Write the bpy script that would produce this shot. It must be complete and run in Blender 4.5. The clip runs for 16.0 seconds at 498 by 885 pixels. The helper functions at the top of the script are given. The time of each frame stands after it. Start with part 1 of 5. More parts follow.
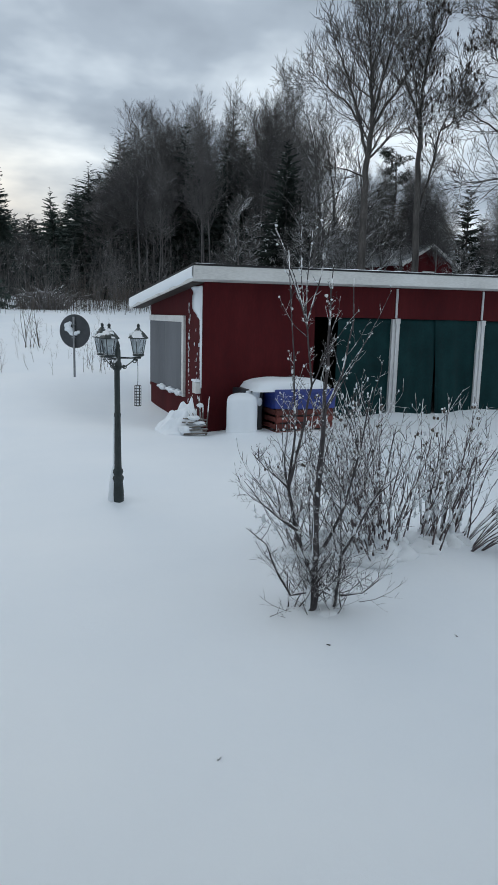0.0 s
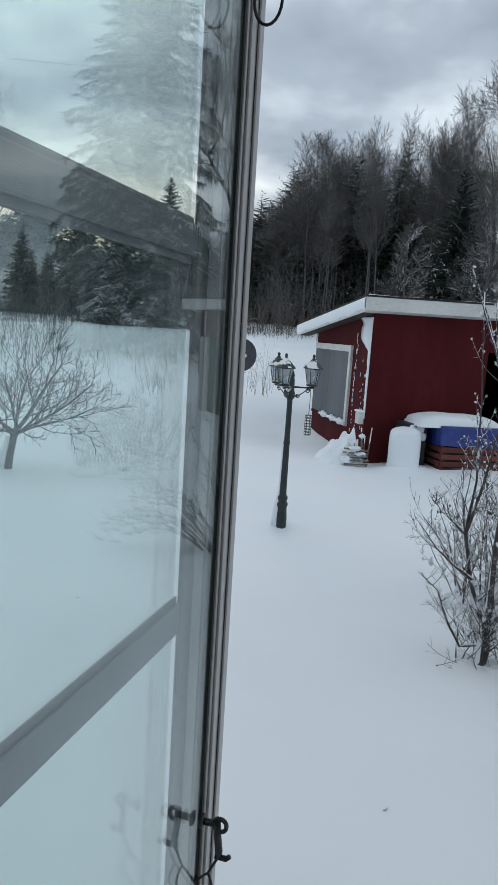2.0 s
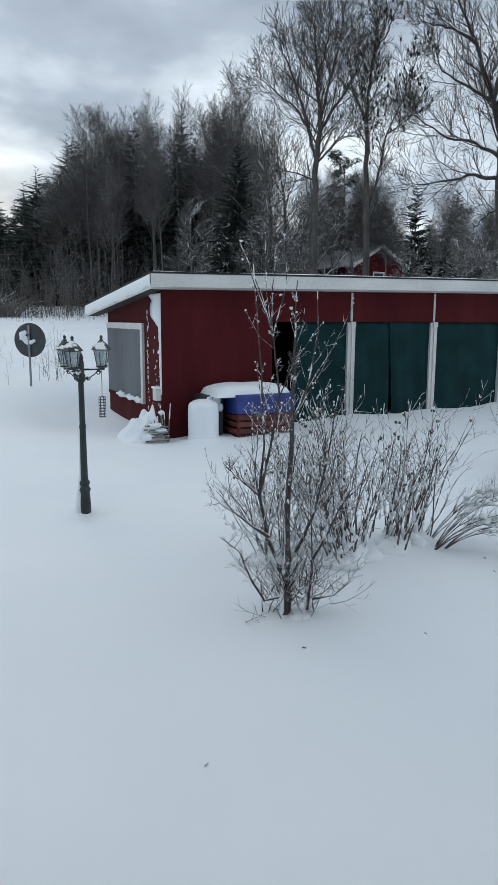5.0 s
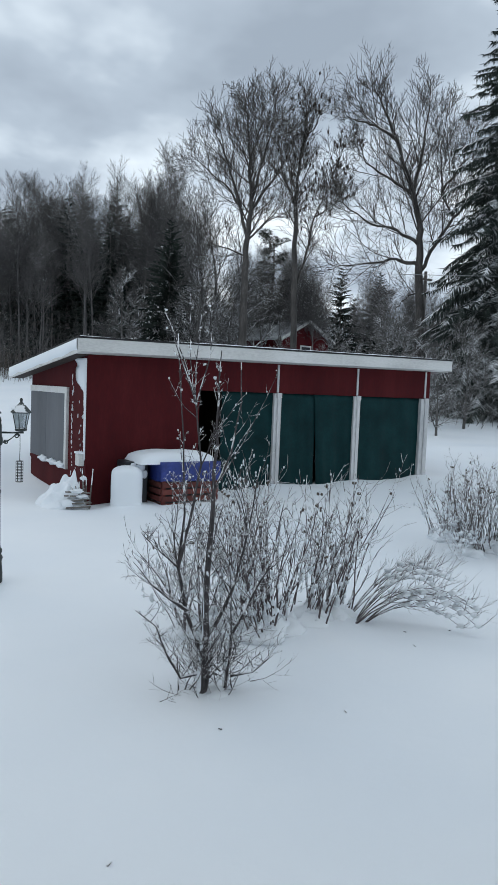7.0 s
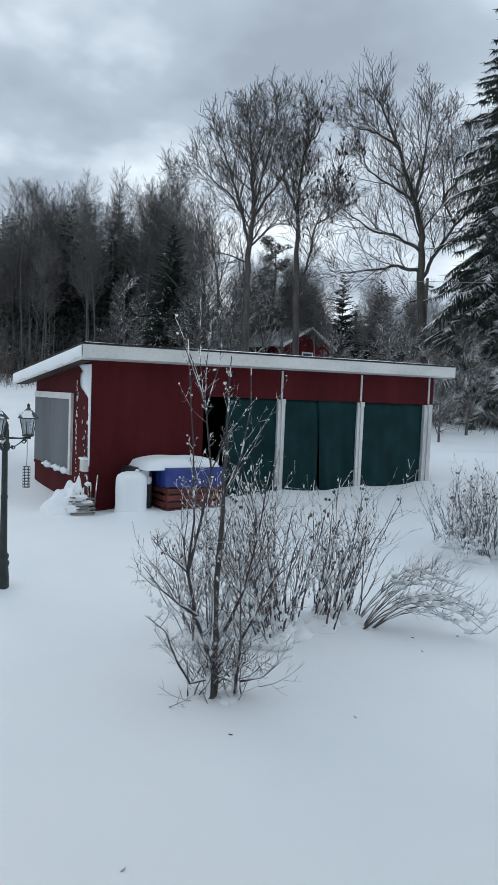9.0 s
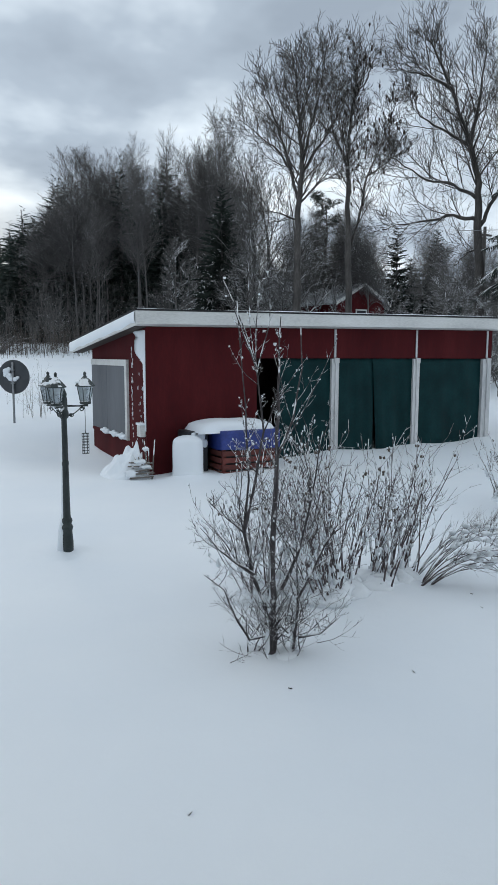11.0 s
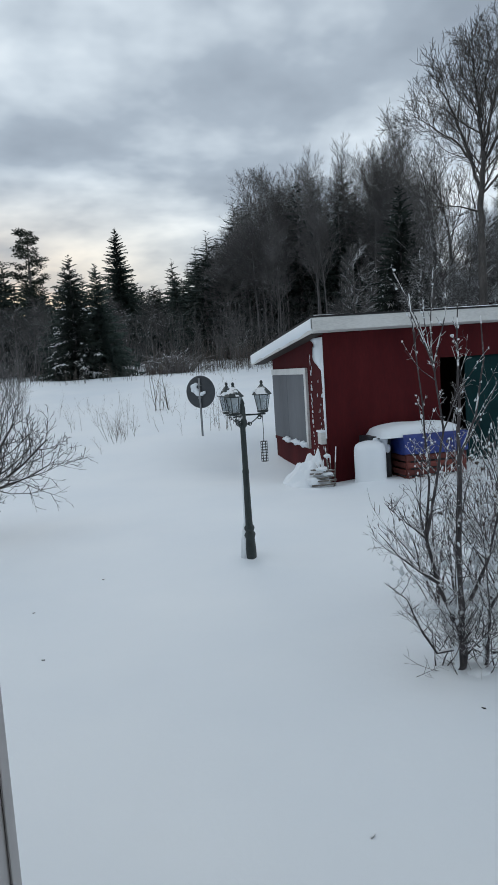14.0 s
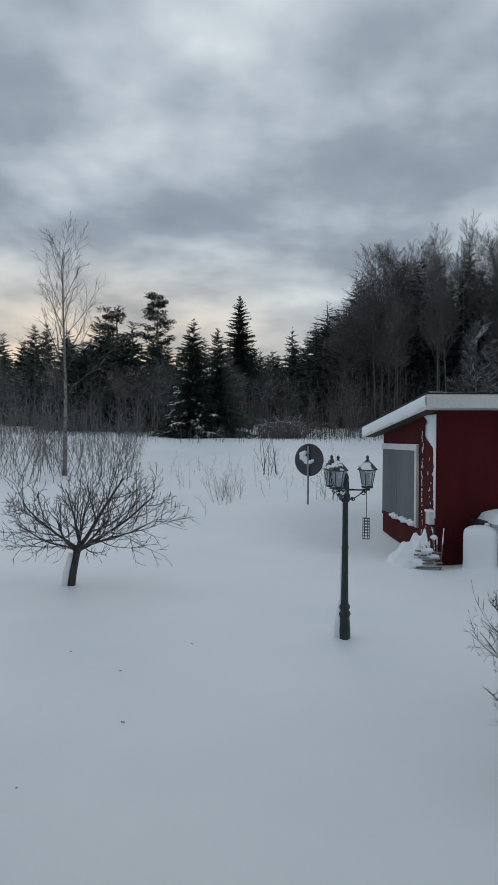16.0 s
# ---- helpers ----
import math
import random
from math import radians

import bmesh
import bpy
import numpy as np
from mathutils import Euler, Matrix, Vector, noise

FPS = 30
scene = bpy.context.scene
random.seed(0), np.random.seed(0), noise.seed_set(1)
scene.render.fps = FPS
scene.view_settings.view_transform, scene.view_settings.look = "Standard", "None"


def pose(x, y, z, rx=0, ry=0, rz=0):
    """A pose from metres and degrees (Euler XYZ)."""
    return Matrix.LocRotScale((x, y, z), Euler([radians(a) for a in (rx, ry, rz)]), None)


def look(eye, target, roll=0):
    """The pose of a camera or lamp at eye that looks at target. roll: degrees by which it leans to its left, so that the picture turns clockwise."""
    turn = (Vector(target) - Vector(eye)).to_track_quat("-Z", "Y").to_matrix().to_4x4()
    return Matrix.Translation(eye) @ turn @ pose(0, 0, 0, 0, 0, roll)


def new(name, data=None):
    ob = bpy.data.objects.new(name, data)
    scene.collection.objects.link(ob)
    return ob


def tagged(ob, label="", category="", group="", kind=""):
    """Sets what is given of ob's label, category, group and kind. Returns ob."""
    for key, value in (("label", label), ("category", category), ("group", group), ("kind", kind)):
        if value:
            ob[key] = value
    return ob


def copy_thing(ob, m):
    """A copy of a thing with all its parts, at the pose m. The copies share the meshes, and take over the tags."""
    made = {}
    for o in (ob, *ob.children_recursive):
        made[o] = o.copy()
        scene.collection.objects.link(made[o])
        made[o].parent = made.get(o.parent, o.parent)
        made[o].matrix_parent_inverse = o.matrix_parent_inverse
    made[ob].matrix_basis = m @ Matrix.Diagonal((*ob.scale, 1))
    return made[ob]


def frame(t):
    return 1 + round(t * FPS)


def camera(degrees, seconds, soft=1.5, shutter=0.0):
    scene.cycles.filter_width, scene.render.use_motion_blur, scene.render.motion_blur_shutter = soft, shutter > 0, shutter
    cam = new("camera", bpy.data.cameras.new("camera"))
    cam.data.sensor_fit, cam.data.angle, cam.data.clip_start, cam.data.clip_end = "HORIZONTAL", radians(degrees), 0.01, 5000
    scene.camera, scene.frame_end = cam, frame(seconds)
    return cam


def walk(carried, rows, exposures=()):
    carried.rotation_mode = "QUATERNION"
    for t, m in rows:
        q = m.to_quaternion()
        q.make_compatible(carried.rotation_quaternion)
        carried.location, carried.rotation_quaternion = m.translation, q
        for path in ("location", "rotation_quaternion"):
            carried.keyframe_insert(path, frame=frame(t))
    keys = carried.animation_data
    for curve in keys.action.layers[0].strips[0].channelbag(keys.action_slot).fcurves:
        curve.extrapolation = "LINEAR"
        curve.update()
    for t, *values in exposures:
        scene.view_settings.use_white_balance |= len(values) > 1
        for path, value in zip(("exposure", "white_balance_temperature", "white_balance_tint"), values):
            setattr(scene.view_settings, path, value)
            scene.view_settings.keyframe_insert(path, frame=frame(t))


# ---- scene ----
cam = camera(38.6, 16.0, soft=0.8)

PATH = [
    (0, (0.105, 0.321, 1.733), (0.857, 2.141, 1.382), 1.4),
    (0.5, (0.122, 0.323, 1.723), (0.813, 2.168, 1.376), 1.9),
    (1, (0.065, 0.32, 1.752), (0.676, 2.193, 1.409), 2.9),
    (1.5, (-0.034, 0.337, 1.784), (0.431, 2.254, 1.457), 3.5),
    (2, (-0.066, 0.348, 1.787), (0.287, 2.294, 1.485), 3.9),
    (2.5, (-0.038, 0.374, 1.76), (0.299, 2.324, 1.469), 4.2),
    (3, (0.038, 0.339, 1.761), (0.446, 2.274, 1.46), 4.1),
    (3.5, (0.03, 0.335, 1.769), (0.54, 2.243, 1.455), 3.3),
    (4, (-0.005, 0.294, 1.803), (0.625, 2.163, 1.472), 2.0),
    (4.5, (0.006, 0.278, 1.793), (0.761, 2.097, 1.449), 0.9),
    (5, (-0.001, 0.279, 1.795), (0.862, 2.05, 1.451), 0.3),
    (7.5, (0.063, 0.336, 1.8), (1.135, 2.021, 1.693), 2.7),
    (8, (0.021, 0.353, 1.788), (1.103, 2.033, 1.702), 3.0),
    (10.5, (0.006, 0.298, 1.797), (0.95, 2.045, 1.557), 0.2),
    (11, (0.016, 0.303, 1.791), (0.923, 2.069, 1.547), 0.2),
    (11.5, (0.024, 0.296, 1.786), (0.895, 2.079, 1.541), -0.0),
    (12, (0.013, 0.297, 1.791), (0.836, 2.102, 1.54), -0.4),
    (12.5, (0.008, 0.302, 1.79), (0.758, 2.138, 1.534), -1.1),
    (13, (0.009, 0.341, 1.766), (0.659, 2.215, 1.509), -2.2),
    (13.5, (0.052, 0.392, 1.709), (0.589, 2.304, 1.478), -3.0),
    (14, (0.122, 0.390, 1.742), (0.543, 2.334, 1.538), -3.6),
    (14.5, (0.172, 0.405, 1.782), (0.498, 2.370, 1.621), -2.5),
    (15, (0.170, 0.445, 1.783), (0.424, 2.425, 1.676), -1.3),
    (15.5, (0.178, 0.445, 1.778), (0.367, 2.435, 1.725), -0.3),
    (16, (0.186, 0.440, 1.783), (0.310, 2.436, 1.771), 0.5),
]
walk(cam, [(t, look(eye, target, roll)) for t, eye, target, roll in PATH],
     [(0, 0.22), (5, 0.33), (8, 0.41), (11, 0.37), (13.4, 0.28), (14.5, -0.03), (16, -0.26)])

# ---------------------------------------------------------------- sky, sun
SUN_BEARING, SUN_ELEV = -9.0, 9.0
world = bpy.data.worlds.new("winter_sky")
scene.world = world
world.use_nodes = True


def nodes_of(tree):
    nt = tree
    nt.nodes.clear()

    def node(kind, inputs=None, **props):
        n = nt.nodes.new(kind)
        for k, v in props.items():
            if k == "data_type":
                n.data_type = v
            elif k == "blend_type":
                n.blend_type = v
            elif k == "operation":
                n.operation = v
            elif k == "use_clamp":
                n.use_clamp = v
            elif k == "sky_type":
                n.sky_type = v
            elif k == "sun_disc":
                n.sun_disc = v
            elif k == "sun_elevation":
                n.sun_elevation = v
            elif k == "sun_rotation":
                n.sun_rotation = v
            elif k == "dust_density":
                n.dust_density = v
        for k, v in (inputs or {}).items():
            if isinstance(v, bpy.types.NodeSocket):
                nt.links.new(v, n.inputs[k])
            else:
                n.inputs[k].default_value = v
        return n
    return node


def ramp(node, fac, stops):
    n = node("ShaderNodeValToRGB", {0: fac})
    els = n.color_ramp.elements
    while len(els) < len(stops):
        els.new(0.5)
    for e, (pos, col) in zip(els, stops):
        e.position, e.color = pos, (*col, 1) if len(col) == 3 else col
    return n.outputs[0]


def mixc(node, fac, a, b, blend="MIX"):
    n = node("ShaderNodeMix", data_type="RGBA", blend_type=blend)
    for sock, v in ((n.inputs[0], fac), (n.inputs[6], a), (n.inputs[7], b)):
        if isinstance(v, bpy.types.NodeSocket):
            n.id_data.links.new(v, sock)
        else:
            sock.default_value = v if not isinstance(v, tuple) or len(v) == 4 else (*v, 1)
    return n.outputs[2]


def math_node(node, op, a, b=0.0, clamp=False):
    return node("ShaderNodeMath", {0: a, 1: b}, operation=op, use_clamp=clamp).outputs[0]


node = nodes_of(world.node_tree)
way = node("ShaderNodeTexCoord").outputs["Generated"]
sep = node("ShaderNodeSeparateXYZ", {0: way})
lift = math_node(node, "ADD", math_node(node, "MAXIMUM", sep.outputs[2], 0.0), 0.24)
flat = node("ShaderNodeCombineXYZ", {0: math_node(node, "DIVIDE", sep.outputs[0], lift), 1: math_node(node, "DIVIDE", sep.outputs[1], lift), 2: 0.0})
big = node("ShaderNodeTexNoise", {"Vector": flat.outputs[0], "Scale": 1.25, "Detail": 5.0, "Roughness": 0.5, "Distortion": 0.2}).outputs[0]
fine = node("ShaderNodeTexNoise", {"Vector": flat.outputs[0], "Scale": 3.2, "Detail": 4.0, "Roughness": 0.5}).outputs[0]
cover = math_node(node, "ADD", math_node(node, "MULTIPLY", big, 0.72), math_node(node, "MULTIPLY", fine, 0.28))
cloud = ramp(node, cover, [(0.36, (0.29, 0.335, 0.39)), (0.46, (0.385, 0.44, 0.50)), (0.535, (0.59, 0.65, 0.70)), (0.62, (0.90, 0.945, 0.96))])
clear = node("ShaderNodeTexSky", sky_type="NISHITA", sun_disc=False, sun_elevation=radians(3), sun_rotation=radians(SUN_BEARING), dust_density=3.0).outputs[0]
clear = mixc(node, 1.0, clear, (0.11, 0.11, 0.11), "MULTIPLY")
# the cloud sheet thins out low over the horizon, towards the hidden sun
sundir = Vector((math.sin(radians(SUN_BEARING)), math.cos(radians(SUN_BEARING)), 0.06)).normalized()
near = node("ShaderNodeVectorMath", {0: way, 1: tuple(sundir)}, operation="DOT_PRODUCT").outputs["Value"]
glow = ramp(node, near, [(0.90, (0, 0, 0)), (0.995, (1, 1, 1))])
low = ramp(node, sep.outputs[2], [(0.06, (1, 1, 1)), (0.27, (0, 0, 0))])
thin = math_node(node, "MULTIPLY", math_node(node, "MULTIPLY", glow, low), ramp(node, cover, [(0.40, (0.25, 0.25, 0.25)), (0.58, (1, 1, 1))]))
warm = mixc(node, 0.22, (0.95, 0.86, 0.66), clear)
sky = mixc(node, math_node(node, "MULTIPLY", thin, 0.9), cloud, warm)
sky = mixc(node, 1.0, sky, (0.964, 1.0, 1.038), "MULTIPLY")
bg = node("ShaderNodeBackground", {"Color": sky, "Strength": 1.0})
node("ShaderNodeOutputWorld", {0: bg.outputs[0]})

sun = new("sun", bpy.data.lights.new("sun", "SUN"))
sun.data.energy, sun.data.angle, sun.data.color = 0.35, radians(35), (1.0, 0.93, 0.84)
sun.matrix_world = look((0, 0, 30), (-10 * math.sin(radians(SUN_BEARING)), -10 * math.cos(radians(SUN_BEARING)), 30 - 10 * math.tan(radians(SUN_ELEV + 12))))


# ---------------------------------------------------------------- materials
def material(name):
    m = bpy.data.materials.new(name)
    m.use_nodes = True
    return m, nodes_of(m.node_tree)


def surface(name, colours, scale=8.0, rough=(0.55, 0.75), bump=0.15, bump_scale=60.0, stretch=(1, 1, 1), snow=None, metallic=0.0, vary=0.0, dist=0.004, spec=0.5):
    """Two-scale mottled paint, wood, bark or metal; snow: (threshold, softness, noise scale) lays snow on faces that look up."""
    m, node = material(name)
    co = node("ShaderNodeTexCoord").outputs["Object"]
    co = node("ShaderNodeMapping", {0: co, 3: stretch}).outputs[0]
    a = node("ShaderNodeTexNoise", {"Vector": co, "Scale": scale, "Detail": 4.0, "Roughness": 0.6}).outputs[0]
    b = node("ShaderNodeTexNoise", {"Vector": co, "Scale": bump_scale, "Detail": 3.0}).outputs[0]
    fac = math_node(node, "ADD", math_node(node, "MULTIPLY", a, 0.65), math_node(node, "MULTIPLY", b, 0.35))
    col = ramp(node, fac, [(0.36 + 0.28 * i / max(1, len(colours) - 1), c) for i, c in enumerate(colours)])
    if vary:
        rnd = node("ShaderNodeObjectInfo").outputs["Random"]
        col = mixc(node, 1.0, col, ramp(node, rnd, [(0, (1 - vary,) * 3), (1, (1 + vary,) * 3)]), "MULTIPLY")
    rg = ramp(node, b, [(0.3, (rough[0],) * 3), (0.7, (rough[1],) * 3)])
    if snow:
        nz = node("ShaderNodeSeparateXYZ", {0: node("ShaderNodeNewGeometry").outputs["Normal"]}).outputs[2]
        sn = node("ShaderNodeTexNoise", {"Vector": node("ShaderNodeTexCoord").outputs["Object"], "Scale": snow[2], "Detail": 2.0}).outputs[0]
        level = math_node(node, "ADD", nz, math_node(node, "MULTIPLY", math_node(node, "SUBTRACT", sn, 0.5), 2.2))
        cover = ramp(node, level, [(max(0, snow[0]), (0, 0, 0)), (min(1, snow[0] + snow[1]), (1, 1, 1))])
        col = mixc(node, cover, col, (0.84, 0.86, 0.88))
        rg = mixc(node, cover, rg, (0.7, 0.7, 0.7))
    bp = node("ShaderNodeBump", {"Height": fac, "Strength": bump, "Distance": dist})
    p = node("ShaderNodeBsdfPrincipled", {"Base Color": col, "Roughness": rg, "Metallic": metallic, "Specular IOR Level": spec, "Normal": bp.outputs[0]})
    node("ShaderNodeOutputMaterial", {0: p.outputs[0]})
    return m


def snow_material(name, scale=1.0):
    m, node = material(name)
    co = node("ShaderNodeTexCoord").outputs["Object"]
    a = node("ShaderNodeTexNoise", {"Vector": co, "Scale": 0.5 * scale, "Detail": 4.0}).outputs[0]
    b = node("ShaderNodeTexNoise", {"Vector": co, "Scale": 9.0 * scale, "Detail": 5.0, "Roughness": 0.6}).outputs[0]
    c = node("ShaderNodeTexNoise", {"Vector": co, "Scale": 170.0, "Detail": 2.0}).outputs[0]
    h = math_node(node, "ADD", math_node(node, "MULTIPLY", b, 0.7), math_node(node, "MULTIPLY", c, 0.12))
    col = ramp(node, a, [(0.3, (0.785, 0.83, 0.875)), (0.7, (0.855, 0.885, 0.91))])
    bp = node("ShaderNodeBump", {"Height": h, "Strength": 0.25, "Distance": 0.02})
    p = node("ShaderNodeBsdfPrincipled", {"Base Color": col, "Roughness": 0.65, "Normal": bp.outputs[0]})
    node("ShaderNodeOutputMaterial", {0: p.outputs[0]})
    return m


SNOW = snow_material("snow")
RED = surface("falu_red_paint", [(0.052, 0.0065, 0.009), (0.070, 0.009, 0.011), (0.090, 0.013, 0.015)], 1.6, (0.8, 0.95), 0.25, 40, (1, 1, 0.25), spec=0.15)
RED_WOOD = surface("red_stained_wood", [(0.075, 0.016, 0.013), (0.12, 0.028, 0.022), (0.17, 0.05, 0.04)], 4, (0.7, 0.9), 0.4, 60, (0.3, 1, 1), vary=0.25)
WHITE = surface("white_weathered_paint", [(0.50, 0.50, 0.49), (0.62, 0.62, 0.60), (0.70, 0.70, 0.69)], 2.5, (0.5, 0.7), 0.2, 50, (0.3, 1, 1))
POST_WHITE = surface("white_post_paint", [(0.40, 0.41, 0.42), (0.55, 0.55, 0.55), (0.66, 0.66, 0.66)], 3, (0.5, 0.7), 0.25, 40, (1, 1, 0.2))
GREY_BOARD = surface("grey_board", [(0.075, 0.082, 0.095), (0.10, 0.108, 0.122), (0.13, 0.14, 0.155)], 1.5, (0.5, 0.7), 0.2, 30, (1, 1, 0.2))
TARP_GREEN = surface("green_tarpaulin", [(0.0025, 0.018, 0.020), (0.004, 0.027, 0.029), (0.007, 0.038, 0.040)], 2.0, (0.6, 0.8), 0.3, 25, spec=0.12)
TARP_BLUE = surface("blue_tarpaulin", [(0.010, 0.022, 0.13), (0.016, 0.034, 0.19), (0.03, 0.055, 0.26)], 4, (0.4, 0.6), 0.4, 30)
FELT = surface("black_roof_felt", [(0.012, 0.012, 0.013), (0.03, 0.03, 0.03)], 10, (0.8, 0.95), 0.3, 80)
DARK_WOOD = surface("dark_shed_wood", [(0.02, 0.014, 0.011), (0.05, 0.035, 0.028)], 4, (0.8, 0.9), 0.4, 30, (1, 1, 0.2))
GREY_WOOD = surface("weathered_wood", [(0.07, 0.06, 0.055), (0.14, 0.125, 0.11), (0.20, 0.18, 0.16)], 6, (0.7, 0.9), 0.5, 40, (0.3, 1, 1), snow=(0.35, 0.2, 14.0))
IRON = surface("dark_green_cast_iron", [(0.010, 0.017, 0.017), (0.018, 0.028, 0.028), (0.035, 0.045, 0.045)], 9, (0.4, 0.6), 0.3, 70, snow=(0.62, 0.15, 12.0))
STEEL = surface("galvanised_steel", [(0.20, 0.21, 0.22), (0.32, 0.33, 0.34)], 12, (0.4, 0.6), 0.2, 60, metallic=0.7)
BLACK_IRON = surface("black_iron", [(0.018, 0.020, 0.024), (0.04, 0.044, 0.05)], 30, (0.35, 0.55), 0.3, 120, metallic=0.3)
DISC = surface("dark_disc_paint", [(0.030, 0.034, 0.040), (0.045, 0.050, 0.056), (0.065, 0.07, 0.076)], 3, (0.5, 0.7), 0.2, 40)
BLACK_PLASTIC = surface("black_plastic", [(0.010, 0.012, 0.016), (0.022, 0.025, 0.03)], 6, (0.4, 0.6), 0.2, 50)
BARREL = surface("white_plastic", [(0.66, 0.70, 0.75), (0.69, 0.73, 0.78)], 2, (0.4, 0.6), 0.1, 40)
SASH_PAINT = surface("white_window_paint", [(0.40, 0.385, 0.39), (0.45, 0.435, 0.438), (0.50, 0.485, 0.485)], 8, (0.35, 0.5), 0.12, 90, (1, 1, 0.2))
# darker copy of the sash paint: the outer sash's shade is in the colour
SASH_SHADED = surface("shaded_sash_paint", [(0.13, 0.134, 0.14), (0.17, 0.174, 0.18), (0.21, 0.214, 0.22)], 8, (0.4, 0.55), 0.15, 90, (1, 1, 0.2))
RUBBER = surface("black_rubber", [(0.008, 0.008, 0.01), (0.016, 0.016, 0.018)], 20, (0.6, 0.8), 0.2, 80)
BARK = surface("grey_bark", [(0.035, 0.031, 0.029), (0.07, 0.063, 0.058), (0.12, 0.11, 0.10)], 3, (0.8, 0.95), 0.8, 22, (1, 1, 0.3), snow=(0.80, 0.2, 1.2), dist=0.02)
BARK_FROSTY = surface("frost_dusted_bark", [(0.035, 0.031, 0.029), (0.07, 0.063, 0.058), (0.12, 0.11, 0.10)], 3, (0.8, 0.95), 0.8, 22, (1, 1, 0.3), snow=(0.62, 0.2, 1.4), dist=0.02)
# paler than the near bark: the haze over the forest is mixed into the colour
BARK_FAR = surface("hazed_forest_bark", [(0.080, 0.075, 0.073), (0.130, 0.122, 0.119), (0.20, 0.19, 0.185)], 1.2, (0.85, 0.95), 0.5, 12, snow=(0.95, 0.2, 0.9), vary=0.3, dist=0.02)
BARK_FROST = surface("frosted_bark", [(0.06, 0.055, 0.052), (0.10, 0.095, 0.09), (0.15, 0.14, 0.135)], 2, (0.8, 0.95), 0.5, 14, snow=(0.45, 0.3, 1.6), vary=0.15, dist=0.02)
BARK_BIRCH = surface("birch_bark", [(0.06, 0.055, 0.05), (0.22, 0.20, 0.185), (0.30, 0.28, 0.26)], 5, (0.7, 0.9), 0.4, 26, (1, 1, 2.0), snow=(0.95, 0.1, 2.0))
SHRUB_BARK = surface("shrub_bark", [(0.034, 0.030, 0.033), (0.060, 0.053, 0.056), (0.10, 0.088, 0.090)], 14, (0.7, 0.9), 0.5, 60, snow=(0.24, 0.18, 14.0))
APPLE_BARK = surface("apple_bark", [(0.026, 0.022, 0.022), (0.045, 0.039, 0.038), (0.075, 0.066, 0.063)], 14, (0.7, 0.9), 0.5, 60, snow=(0.74, 0.2, 8.0))
ROSE_BARK = surface("rose_cane_bark", [(0.052, 0.039, 0.042), (0.090, 0.070, 0.072), (0.15, 0.12, 0.12)], 14, (0.7, 0.9), 0.5, 60, snow=(0.10, 0.22, 12.0))
FROST_CANE = surface("frosted_cane_bark", [(0.08, 0.068, 0.066), (0.13, 0.11, 0.107), (0.18, 0.16, 0.155)], 14, (0.7, 0.9), 0.5, 60, snow=(0.12, 0.3, 12.0))
WEED = surface("dry_weed_stalk", [(0.06, 0.048, 0.038), (0.11, 0.09, 0.075), (0.16, 0.135, 0.115)], 6, (0.8, 0.95), 0.3, 40, snow=(0.9, 0.1, 6.0))
# forest needles, base colour raised to stand in for haze
SPRUCE = surface("hazed_spruce_needles", [(0.030, 0.044, 0.038), (0.048, 0.066, 0.057), (0.070, 0.094, 0.080)], 1.2, (0.75, 0.9), 0.3, 14, vary=0.25, spec=0.3)
SPRUCE_SNOWY = surface("snowy_spruce_needles", [(0.018, 0.026, 0.023), (0.030, 0.041, 0.034), (0.048, 0.062, 0.050)], 1.2, (0.75, 0.9), 0.3, 14, snow=(0.74, 0.22, 1.3))
SPRUCE_DUSTED = surface("dusted_spruce_needles", [(0.009, 0.015, 0.012), (0.016, 0.025, 0.019), (0.026, 0.038, 0.028)], 1.2, (0.75, 0.9), 0.3, 14, snow=(0.97, 0.2, 1.6))
PINE = surface("pine_needles", [(0.014, 0.022, 0.016), (0.024, 0.034, 0.024), (0.036, 0.048, 0.034)], 1.2, (0.75, 0.9), 0.3, 14, vary=0.2)
HOUSE_ROOF = surface("frosted_roof_tiles", [(0.22, 0.22, 0.23), (0.40, 0.41, 0.43), (0.62, 0.64, 0.66)], 1.5, (0.7, 0.85), 0.4, 8)
PLASTER = surface("house_plaster", [(0.62, 0.60, 0.57), (0.70, 0.68, 0.65)], 2, (0.8, 0.9), 0.3, 50)


